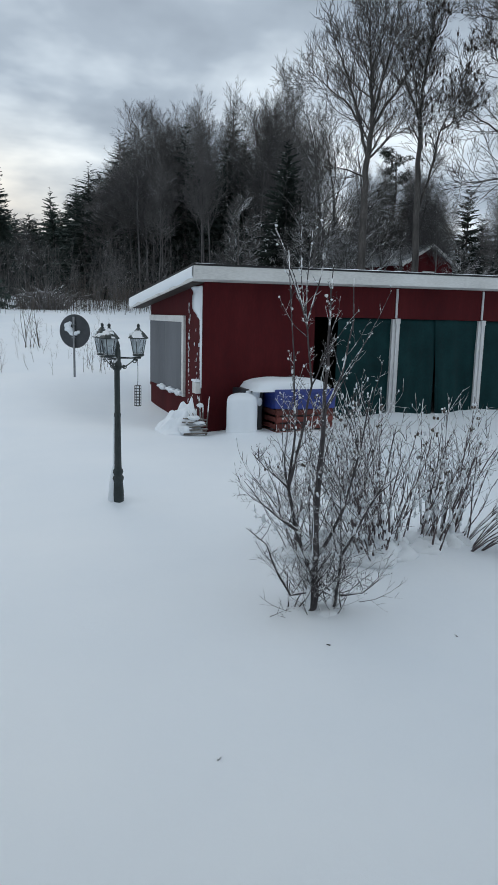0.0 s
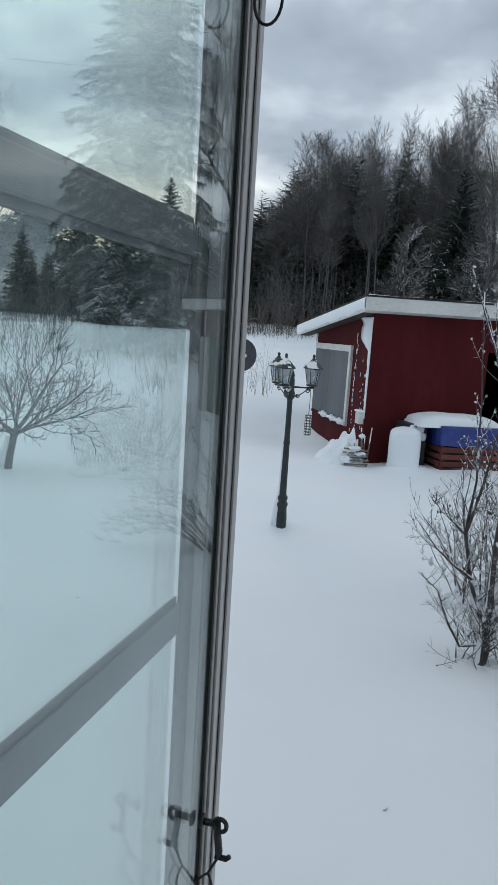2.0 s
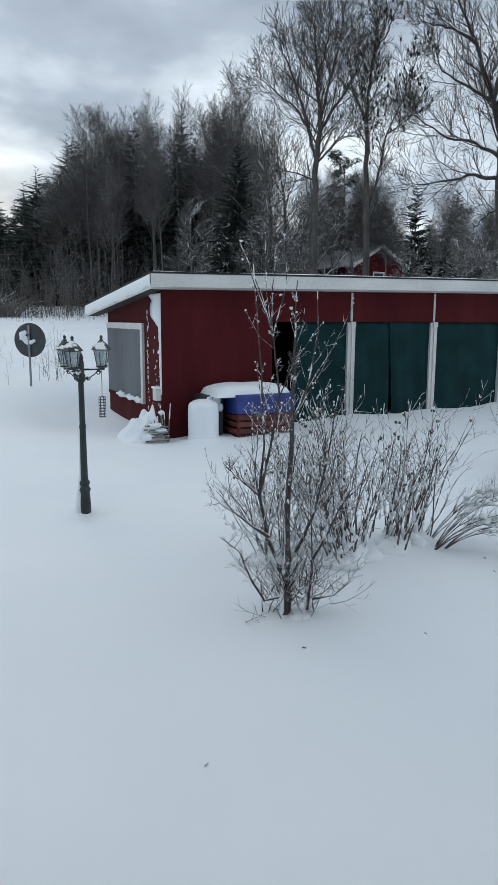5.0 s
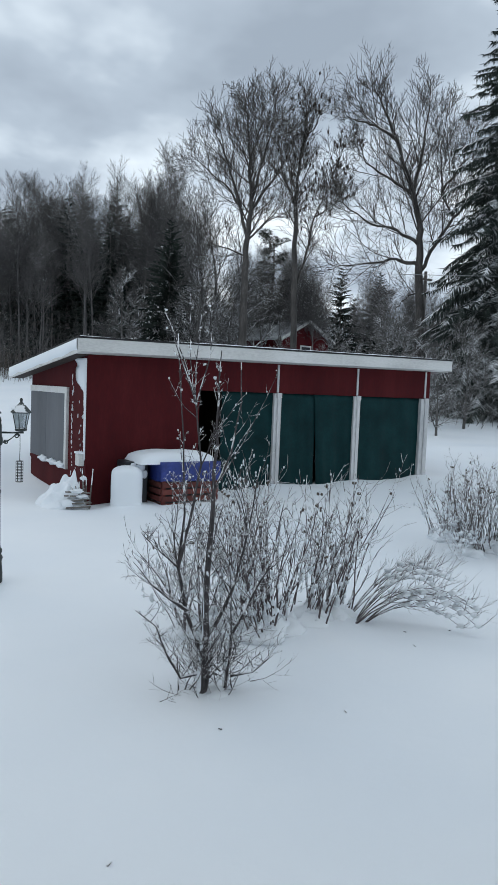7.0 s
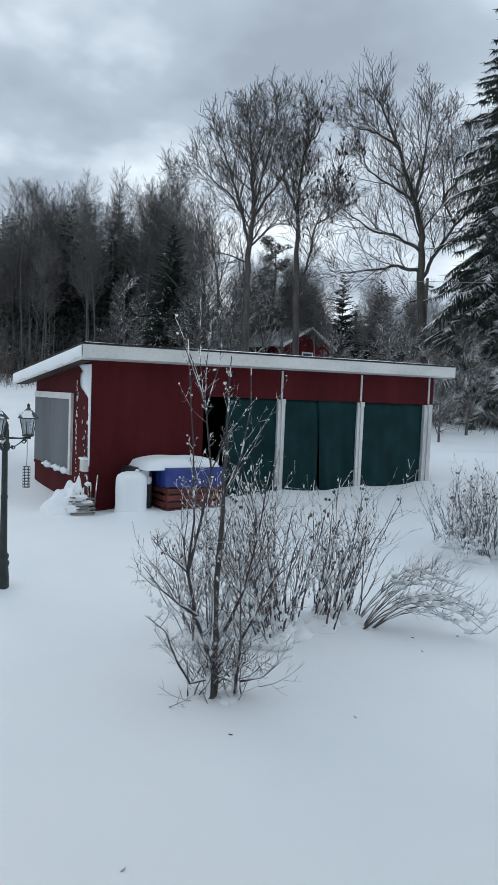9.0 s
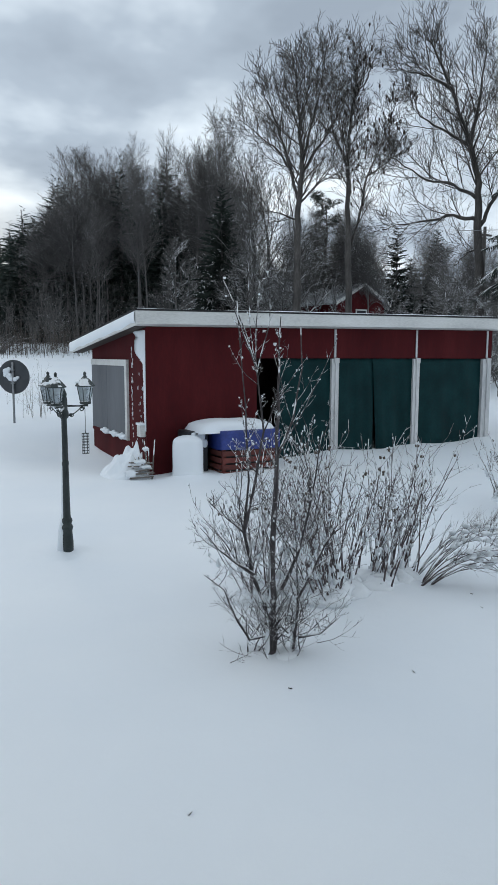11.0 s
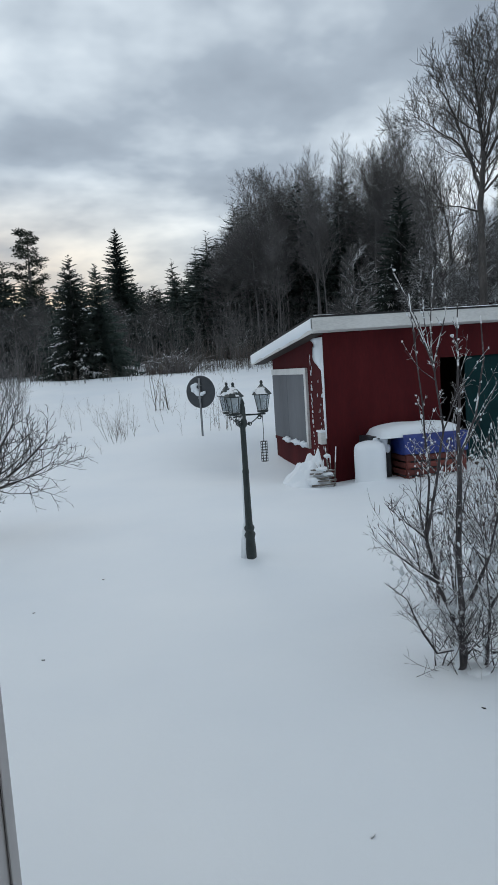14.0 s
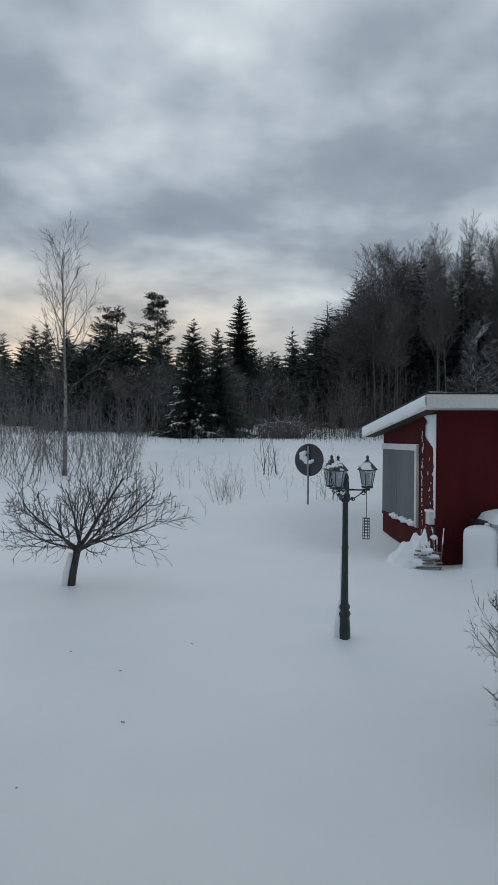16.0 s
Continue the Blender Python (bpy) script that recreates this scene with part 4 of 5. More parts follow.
def conifer(name, label, at, h, spread, seed, mat, snowy=False, dense=1.0, bare=0.04, category="spruce", detail=1.0, droop=0.35, fine=1):
    """A trunk with whorls of drooping boughs, each bough a spine hung with needle sprays."""
    rng = random.Random(seed)
    s = thing(name, label, category, at)
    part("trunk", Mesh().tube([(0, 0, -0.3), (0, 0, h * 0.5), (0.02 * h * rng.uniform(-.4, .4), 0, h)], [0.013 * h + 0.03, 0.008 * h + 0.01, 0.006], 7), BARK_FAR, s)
    m = Mesh()
    z = h * bare
    gap = h * 0.026 / dense
    while z < h * 0.985:
        f = z / h
        n = max(3, round((9 - 5 * f) * detail))
        off = rng.uniform(0, 6.28)
        for k in range(n):
            az = off + 2 * math.pi * k / n + rng.uniform(-0.4, 0.4)
            ln = spread * ((1 - f) ** 0.75 + 0.03) * rng.uniform(0.55, 1.12)
            dirv = Vector((math.cos(az), math.sin(az), 0))
            side = Vector((-dirv.y, dirv.x, 0))
            steps = max(3, round((4 + 4 * (1 - f)) * detail))
            zb = z + rng.uniform(-1.3, 1.3) * gap
            up = 0.10 + 0.45 * f
            prev = Vector((0, 0, zb))
            for i in range(1, steps + 1):
                t = i / steps
                pt = dirv * ln * t + Vector((0, 0, zb + ln * (up * t - droop * t * t * (1.25 - 0.5 * f) + 0.10 * t ** 4))) + rand_dir(rng) * 0.03 * ln
                wd = ln * (0.20 * (1 - t) + 0.09) * rng.uniform(0.7, 1.4)
                hang = wd * rng.uniform(0.5, 1.3)
                for q in range(fine):
                    a, b = prev.lerp(pt, q / fine), prev.lerp(pt, (q + 1) / fine)
                    for sg in (-1, 1):
                        w_ = wd * rng.uniform(0.6, 1.25)
                        m.tri(a, b + Vector((0, 0, 0.02)), b + side * sg * w_ + dirv * w_ * rng.uniform(0.2, 0.7) + Vector((0, 0, -hang * rng.uniform(0.2, 1.0))))
                    m.tri(a + Vector((0, 0, 0.01)), b, (a + b) * 0.5 + side * rng.uniform(-.4, .4) * wd + Vector((0, 0, -hang * rng.uniform(0.8, 1.5))))
                prev = pt
            m.tri(prev, prev + side * 0.05 * ln, prev + dirv * ln * 0.12)
        z += gap * rng.uniform(0.8, 1.2)
    part("crown", m, mat, s, smooth=False)
    return s


def pine(name, label, at, h, seed, first=0.5, spread=1.6, fill=1.0):
    rng = random.Random(seed)
    s = thing(name, label, "pine", at)
    tr = [Vector((0, 0, -0.3)), Vector((rng.uniform(-.2, .2), 0, h * 0.4)), Vector((rng.uniform(-.3, .3), 0, h * 0.75)), Vector((0.1, 0, h))]
    part("trunk", Mesh().tube(tr, [0.17, 0.13, 0.08, 0.02], 7), BARK_FAR, s)
    m, limbs = Mesh(), Mesh()
    for k in range(round(26 * fill)):
        f = first + (1 - first) * (k + rng.random()) / round(26 * fill)
        az = rng.uniform(0, 6.28)
        e = (f - first) / (1 - first)
        ln = spread * (0.55 + 0.6 * math.sin(min(1, e * 1.1) * math.pi * 0.8)) * rng.uniform(0.5, 1.1) * (1.1 - 0.6 * e)
        b = Vector((0, 0, h * f))
        d = Vector((math.cos(az), math.sin(az), rng.uniform(0.0, 0.45)))
        limbs.tube([b, b + d * ln * 0.5, b + d * ln], [0.035, 0.022, 0.01], 4)
        for q in range(3):
            c = b + d * ln * (0.55 + 0.22 * q) + rand_dir(rng) * 0.12
            rad = rng.uniform(0.22, 0.40)
            for _ in range(64):
                v = rand_dir(rng)
                v.z *= 0.55
                p = c + v * rad * rng.uniform(0.3, 1.0)
                w_ = rand_dir(rng) * 0.07
                m.tri(p, p + w_, p + v * 0.16 + rand_dir(rng) * 0.06)
    part("limbs", limbs, BARK_FAR, s)
    part("crown", m, PINE, s, smooth=False)
    return s


def place_on(x, y):
    return (x, y, ground(x, y))


def polar(bearing, dist):
    return 0.02 + dist * math.sin(radians(bearing)), 0.30 + dist * math.cos(radians(bearing))


def put(make_from, bearing, dist, scale=(1, 1), turn=None):
    x, y = polar(bearing, dist)
    t = random.uniform(0, 360) if turn is None else turn
    o = copy_thing(make_from, pose(x, y, ground(x, y) - 0.1, 0, 0, t))
    o.scale = (scale[0], scale[0], scale[1])
    return o


# ---------------------------------------------------------------- small tree by the window
def young_tree():
    rng = random.Random(21)
    s = thing("young_tree", "leafless young tree with many shoots, clots of snow along its twigs", "bare tree", (2.01, 3.89, 0))
    # (right, away, up) seen from the window
    stems = [([(0, 0, -0.1), (0.008, 0, 0.18), (0.012, 0, 0.36), (0.008, 0.0, 0.72), (0.028, 0.0, 1.2), (0.032, 0.0, 1.6), (0.045, 0.0, 2.02)], 0.032, 40),
             ([(-0.02, 0.0, 0.26), (-0.06, 0.01, 0.36), (-0.11, 0.03, 0.50), (-0.16, 0.05, 0.74), (-0.13, 0.07, 1.05), (-0.15, 0.08, 1.5), (-0.20, 0.10, 2.1)], 0.0125, 26),
             ([(-0.16, 0.05, 0.74), (-0.11, 0.0, 1.0), (-0.05, 0.0, 1.35), (-0.09, 0.0, 1.7), (-0.16, 0.02, 1.9)], 0.0075, 14),
             ([(0.13, 0.04, -0.08), (0.15, 0.05, 0.12), (0.17, 0.05, 0.33), (0.28, 0.05, 0.55), (0.40, 0.04, 0.78), (0.46, 0.05, 1.15)], 0.015, 26),
             ([(-0.15, 0.05, 0.74), (-0.22, 0.05, 0.80), (-0.30, 0.05, 0.86), (-0.38, 0.05, 0.95)], 0.008, 7),
             ([(-0.10, 0.0, 0.50), (-0.20, -0.02, 0.57), (-0.31, -0.03, 0.66), (-0.42, -0.05, 0.80)], 0.008, 8),
             ([(-0.03, 0.0, 0.12), (-0.13, -0.03, 0.11), (-0.20, -0.03, 0.22), (-0.28, -0.04, 0.42), (-0.40, -0.05, 0.52)], 0.008, 8),
             ([(0.06, 0.0, 0.40), (0.16, 0.0, 0.62), (0.24, 0.02, 0.95), (0.30, 0.02, 1.35)], 0.009, 10),
             ([(0.03, 0.0, 1.2), (0.12, 0.0, 1.42), (0.17, 0.0, 1.72), (0.16, 0.0, 1.95)], 0.006, 5),
             ([(0.18, 0.05, 0.08), (0.30, 0.0, 0.12), (0.42, -0.03, 0.24)], 0.005, 4)]
    turn = Matrix(((0.925, 0.379, 0), (-0.379, 0.925, 0), (0, 0, 1)))
    crown, clots = Mesh(), Mesh()
    for k, (pts, r, twigs) in enumerate(stems):
        pts = [turn @ Vector(p) for p in pts]
        n = len(pts)
        fine = []
        for i in range(n - 1):
            for q in range(3):
                p = pts[i].lerp(pts[i + 1], q / 3)
                fine.append(p + rand_dir(rng) * min(0.008, r * 0.35) * (q > 0))
        fine.append(pts[-1])
        st = Mesh().tube(fine, [0.0026 + r * (1 - i / (len(fine) - 1)) ** 1.15 for i in range(len(fine))], 8)
        part("trunk" if k == 0 else "stem", st, SHRUB_BARK, s)
        for _ in range(int(twigs * 2.3)):
            f = rng.uniform(0.10, 0.97)
            i = min(n - 2, int(f * (n - 1)))
            at = pts[i].lerp(pts[i + 1], f * (n - 1) - i)
            high = smooth01(0.75, 1.25, at.z)
            if rng.random() < 0.2 * high:
                continue
            az, el = rng.uniform(0, 6.28), rng.uniform(0.1, 1.2) + 0.5 * high
            ln = rng.uniform(0.10, 0.32) if rng.random() < 0.65 - 0.35 * high else rng.uniform(0.03, 0.08)
            d = Vector((math.cos(az), math.sin(az), el)).normalized()
            grow(crown, at, d, ln, rng.uniform(0.0026, 0.0042) * (1 - 0.25 * high), 0, rng,
                 [(6, 4, 0.17, 0.09, 4 - 1.6 * high, 50, 0.42, 0.2), (4, 3, 0.18, 0.08, 2, 46, 0.5, 0.2), (2, 3, 0.15, 0.05, 0, 0, 0, 0)], 0.0016)
    for _ in range(56):
        az, el = rng.uniform(0, 6.28), rng.uniform(0.1, 1.6)
        d = Vector((math.cos(az), math.sin(az), el)).normalized()
        grow(crown, turn @ Vector((rng.gauss(0.05, 0.08), rng.gauss(0, 0.05), rng.uniform(-0.03, 0.25))), d, rng.uniform(0.15, 0.40), rng.uniform(0.003, 0.005), 0, rng,
             [(6, 4, 0.18, 0.12, 5, 46, 0.42, 0.2), (4, 3, 0.18, 0.10, 1, 42, 0.5, 0.2), (2, 3, 0.15, 0.05, 0, 0, 0, 0)], 0.0016)
    # long thin whips that rise from the stems and bow outwards, hung with short spurs
    spurs = []
    for _ in range(25):
        pts, r, _n = stems[rng.choice((0, 0, 1, 1, 2, 3, 7))]
        i = rng.randrange(1, len(pts) - 1)
        at = turn @ Vector(pts[i])
        d = turn @ Vector((rng.gauss(-0.08, 0.34), rng.gauss(0, 0.3), 1.0))
        mark = len(crown.v)
        grow(crown, at, d, rng.uniform(0.45, 0.90), rng.uniform(0.0032, 0.0048), 0, rng, [(11, 4, 0.10, 0.03, 7, 44, 0.12, 0.15), (3, 3, 0.2, 0.1, 0, 0, 0, 0)], 0.0016)
        spurs += crown.v[mark:]
    # snow clots and buds sit in the forks and on the twigs
    cand = crown.v[::4]
    for k in range(520):
        p = Vector(cand[rng.randrange(len(cand))]) if k % 3 else Vector(spurs[rng.randrange(len(spurs))])
        q = rng.uniform(0.0022, 0.0048) if rng.random() < 0.9 else rng.uniform(0.0045, 0.0075)
        clots.blob(p + Vector((0, 0, q * 0.3)), (q * rng.uniform(0.6, 2.0), q * 0.8, q * rng.uniform(0.6, 1.8)), k, 0.9, 5, 6)
    for k in range(5):
        clots.blob(turn @ Vector((rng.gauss(0.05, 0.04), rng.gauss(0.01, 0.02), rng.uniform(-0.03, 0.0))), (0.07, 0.07, 0.030), k, 0.5, 8, 12)
    # packed snow along the weather side of the stems
    for (pts, r, _), top in zip(stems[:4], (0.9, 0.7, 0.0, 0.6)):
        pts = [turn @ (Vector(p) + Vector((-r * 0.62, -0.35 * r, 0))) for p in pts if p[2] < top]
        if len(pts) > 1:
            line = []
            for p, q in zip(pts, pts[1:]):
                line += [p.lerp(q, t) + rand_dir(rng) * r * 0.12 for t in (0, 0.2, 0.4, 0.6, 0.8)]
            n = len(line)
            clots.tube(line, [max(0.001, r * 0.80 * (1 - i / (n - 1)) ** 0.7 * rng.uniform(0.6, 1.1)) for i in range(n)], 7)
    part("twig_work", crown, SHRUB_BARK, s)
    part("lodged_snow", clots, SNOW, s, "clots of snow")


def cane_bush(name, label, at, reach, height, stems, seed, low=(), mat=None):
    """A thicket of canes that fan out, seed heads on the tips, snow lodged between them."""
    rng = random.Random(seed)
    s = thing(name, label, "bush", at)
    heads, lodged, cand = Mesh(), Mesh(), []
    crowns = [(rng.gauss(0, reach[0] * 0.44), rng.gauss(0, reach[1] * 0.44)) for _ in range(13)]
    for k in range(stems):
        cx, cy = crowns[k % len(crowns)]
        bx, by = cx + rng.gauss(0, 0.055), cy + rng.gauss(0, 0.055)
        az = math.atan2(by, bx) + rng.gauss(0, 0.7)
        out = rng.uniform(0.05, 0.58)
        d = Vector((math.cos(az) * out, math.sin(az) * out, 1)).normalized()
        h = height * rng.uniform(0.55, 1.05)
        canes = Mesh()
        grow(canes, Vector((bx, by, -0.05)), d, h, rng.uniform(0.0055, 0.0105), 0, rng, [(9, 5, 0.17, 0.045, 4, 34, 0.36, 0.34), (4, 4, 0.22, 0.12, 2, 40, 0.45, 0.3), (3, 3, 0.2, 0.08, 0, 0, 0, 0)], 0.0026)
        tip = Vector(canes.v[9 * 5])
        cand += canes.v[:45:3] + canes.v[45::8]
        part("cane", canes, mat or ROSE_BARK, s)
        if rng.random() < 0.5:
            for q in range(3):
                heads.blob(tip + rand_dir(rng) * 0.016, (0.009, 0.009, 0.011), k + q, 0.7, 4, 6)
            lodged.blob(tip + Vector((0, 0, 0.014)), (0.012, 0.012, 0.008), k, 0.7, 4, 6)
    for k, (ex, ey, ez, bx, by) in enumerate(low):
        for q in range(4):
            e = Vector((ex + rng.gauss(0, .08), ey + rng.gauss(0, .08), ez + rng.gauss(0, .05)))
            b = Vector((bx, by, 0.0))
            pts = [b.lerp(e, t) + Vector((0, 0, (0.35 + 0.05 * q) * t * (1 - t) * 1.8)) for t in np.linspace(0, 1, 8)]
            canes = Mesh()
            canes.tube(pts, [0.007 - 0.0006 * i for i in range(8)], 5)
            for i in range(2, 8):
                for j in range(2):
                    grow(canes, pts[i], (e - b).normalized() + rand_dir(rng) * 0.8 + Vector((0, 0, 0.4)), rng.uniform(0.1, 0.25), 0.003, 0, rng, [(4, 3, 0.18, 0.08, 2, 40, 0.5, 0.3), (3, 3, 0.15, 0.05, 0, 0, 0, 0)], None)
            part("low_branch", canes, mat or ROSE_BARK, s)
            for i in range(3, 8):
                lodged.blob(pts[i] + Vector((0, 0, 0.012)), (0.040, 0.028, 0.019), i + q * 1.7, 0.8, 5, 8)
    for k in range(stems * 13):
        p = Vector(cand[rng.randrange(len(cand))])
        if p.z < 0.03:
            continue
        low_ = max(0.15, 1 - p.z / (height * 0.8))
        q = rng.uniform(0.005, 0.011) * (0.6 + 1.7 * low_ ** 2)
        lodged.blob(p + Vector((0, 0, q * 0.3)), (q * rng.uniform(0.7, 1.5), q * rng.uniform(0.7, 1.2), q * rng.uniform(1.2, 3.2)), k * 1.3, 0.9, 5, 7)
    for k in range(70):
        cx, cy = crowns[k % len(crowns)]
        lodged.blob((cx + rng.gauss(0, 0.06), cy + rng.gauss(0, 0.06), rng.uniform(-0.02, 0.03)), (rng.uniform(0.08, 0.17), rng.uniform(0.08, 0.15), rng.uniform(0.05, 0.11)), k * 1.3, 0.6, 9, 14)
    part("seed_mass", heads, WEED, s, "withered seed heads")
    part("lodged_snow", lodged, SNOW, s, "snow lodged among the canes")
    return s


young_tree()
cane_bush("garden_bush", "dense leafless garden bush with snow lodged among its canes", (3.24, 4.80, 0.0), (0.74, 0.42), 1.18, 128, 33,
          low=((1.15, -0.55, 0.36, 0.45, -0.3), (0.95, -0.75, 0.22, 0.4, -0.35), (1.25, -0.35, 0.30, 0.45, -0.2), (1.05, -0.9, 0.10, 0.5, -0.35)))
cane_bush("garden_bush", "frosted leafless bush standing alone in the snow", (6.95, 5.95, 0.0), (0.62, 0.5), 1.06, 120, 35,
          low=((-0.85, -0.35, 0.12, -0.3, -0.2), (-0.75, 0.1, 0.18, -0.3, 0.0)), mat=FROST_CANE)


def apple_tree():
    rng = random.Random(8)
    s = thing("apple_tree", "low spreading pruned apple tree, bare, with snow on its limbs", "bare tree", (-1.39, 8.90, 0))
    trunk = [Vector(p) for p in ((0, 0, -0.1), (0.04, 0.0, 0.2), (0.08, 0.02, 0.42), (0.12, 0.04, 0.52))]
    part("trunk", Mesh().tube(trunk, [0.058, 0.048, 0.043, 0.040], 10), APPLE_BARK, s)
    crown = Mesh()
    cfg = [(8, 6, 0.11, 0.055, 9, 44, 0.64, 0.15), (6, 4, 0.12, 0.075, 7, 42, 0.52, 0.15), (5, 3, 0.13, 0.05, 2, 38, 0.5, 0.2), (3, 3, 0.12, 0.05, 0, 0, 0, 0)]
    for az, el, ln, r in ((5, 0.50, 1.10, 0.024), (25, 1.0, 0.98, 0.028), (100, 0.7, 0.85, 0.022), (170, 0.22, 0.85, 0.018), (190, 0.6, 0.85, 0.022), (250, 0.7, 0.75, 0.02), (300, 0.35, 0.8, 0.02), (140, 1.5, 0.62, 0.022), (345, 0.22, 1.0, 0.016)):
        d = Vector((math.cos(radians(az)), math.sin(radians(az)), el)).normalized()
        grow(crown, trunk[2] + (trunk[3] - trunk[2]) * rng.random(), d, ln, r, 0, rng, cfg, 0.0038)
    part("crown", crown, APPLE_BARK, s)
    sn = Mesh()
    sn.tube([(-0.05, -0.01, -0.02), (-0.03, -0.02, 0.2), (0.02, -0.01, 0.42)], [0.05, 0.04, 0.03], 8)
    part("trunk_snow", sn, SNOW, s, "snow packed against the trunk")


apple_tree()

# ---------------------------------------------------------------- the big trees behind the shed
def limb_tree(name, label, at, limbs, radius, seed, mat, bearing, reach=2.1, per_metre=3.3, twig=0.0105):
    """An old tree: trunk first, then its main limbs as (right, up) lines seen across the bearing, each hung with boughs and twigs."""
    rng = random.Random(seed)
    s = thing(name, label, "bare tree", at)
    right = Vector((math.cos(radians(bearing)), -math.sin(radians(bearing)), 0))
    away = Vector((math.sin(radians(bearing)), math.cos(radians(bearing)), 0))
    bough = [(6, 4, 0.13, 0.075, 9, 42, 0.55, 0.10), (4, 3, 0.14, 0.09, 6, 40, 0.55, 0.12), (3, 3, 0.12, 0.09, 0, 0, 0, 0)]
    crown = Mesh()
    for k, line in enumerate(limbs):
        drift = 0.0 if k == 0 else rng.choice((-1, 1)) * rng.uniform(0.15, 0.55)
        z0 = line[0][1]
        pts = [right * x + away * (drift * (z - z0 if k else 0) * 0.8) + Vector((0, 0, z)) for x, z in line]
        fine = []
        for p, q in zip(pts, pts[1:]):
            fine += [p.lerp(q, t) + rand_dir(rng) * 0.06 * (t > 0) for t in (0, 0.25, 0.5, 0.75)]
        fine.append(pts[-1])
        n = len(fine) - 1
        r0 = radius if k == 0 else radius * (0.36 if len(line) > 3 else 0.26)
        rad = [max(0.020, r0 * (1.15 if k == 0 and i == 0 else 1.0) * (1 - 0.94 * (i / n) ** (0.9 if k else 0.85))) for i in range(n + 1)]
        part("trunk" if k == 0 else "limb", Mesh().tube(fine, rad, 9 if k == 0 else 7), mat, s)
        total = sum((q - p).length for p, q in zip(fine, fine[1:]))
        first = 0.42 if k == 0 else 0.10
        count = round(total * (1 - first) * per_metre)
        az = rng.uniform(0, 6.28)
        for j in range(count):
            f = first + (0.98 - first) * ((j + rng.random()) / count) ** 0.9
            i = min(n - 1, int(f * n))
            d = (fine[i + 1] - fine[i]).normalized()
            az += 2.4 + rng.uniform(-0.6, 0.6)
            side = Matrix.Rotation(az, 3, d) @ d.orthogonal().normalized()
            ang = radians(rng.uniform(32, 68))
            nd = d * math.cos(ang) + side * math.sin(ang) + Vector((0, 0, 0.25))
            grow(crown, fine[i].lerp(fine[i + 1], f * n - i), nd, reach * (1.5 - 1.0 * f) * rng.uniform(0.55, 1.35), max(0.015, min(0.045, rad[i] * 0.42)), 0, rng, bough, twig)
    part("crown", crown, mat, s)
    return s


t1 = limb_tree("ash_tree", "tall bare ash tree with a high forked crown", place_on(18.3, 30.7),
          [[(-0.08, -0.3), (-0.09, 2.5), (-0.04, 5.5), (-0.03, 7.7), (0.11, 9.75), (0.0, 11.8), (-0.2, 13.6), (-0.4, 15.0)],
           [(0.11, 9.75), (0.5, 11.3), (0.95, 13.0), (1.15, 14.5)], [(-0.04, 7.9), (-0.45, 9.6), (-1.3, 10.9), (-2.3, 11.8), (-3.1, 12.4)],
           [(0.05, 7.8), (0.85, 8.6), (1.6, 9.4)], [(-0.38, 9.4), (-1.0, 11.3), (-1.6, 13.0), (-1.9, 13.5)], [(0.0, 11.8), (0.45, 13.3), (0.4, 14.8)],
           [(-0.05, 6.9), (-0.9, 7.3), (-2.0, 7.5)], [(0.05, 9.2), (1.1, 10.8), (1.9, 12.2), (2.2, 13.2)]], 0.245, 41, BARK, 30.8)
t2 = limb_tree("ash_tree", "tall bare ash tree with dark seed clusters in its top", place_on(20.6, 29.8),
               [[(0.06, -0.3), (0.05, 3.4), (-0.06, 7.1), (-0.14, 9.7), (-0.06, 11.4), (0.15, 13.1), (0.35, 14.9)],
                [(0.02, 5.2), (0.5, 7.4), (0.8, 9.2), (1.35, 10.6), (1.9, 12.2), (2.2, 13.3)], [(-0.14, 9.7), (-0.8, 11.4), (-1.0, 13.0), (-0.8, 14.3)],
                [(0.1, 12.9), (0.75, 13.8), (1.05, 14.6)], [(0.8, 9.2), (1.5, 9.6), (2.4, 10.2)]], 0.20, 47, BARK, 34.6, 1.8)
t1.scale = t2.scale = (1, 1, 0.95)
rng = random.Random(4)
seeds, cand = Mesh(), [c for c in t2.children if c.name.startswith("crown")][0].data.vertices
for k in range(190):
    p = cand[rng.randrange(len(cand))].co
    if p.z > 7.5:
        seeds.blob(p + Vector((0, 0, -0.08)), (0.05, 0.05, 0.11), k, 0.5, 4, 5)
part("seed_mass", seeds, DARK_WOOD, t2, "hanging dry seed clusters")
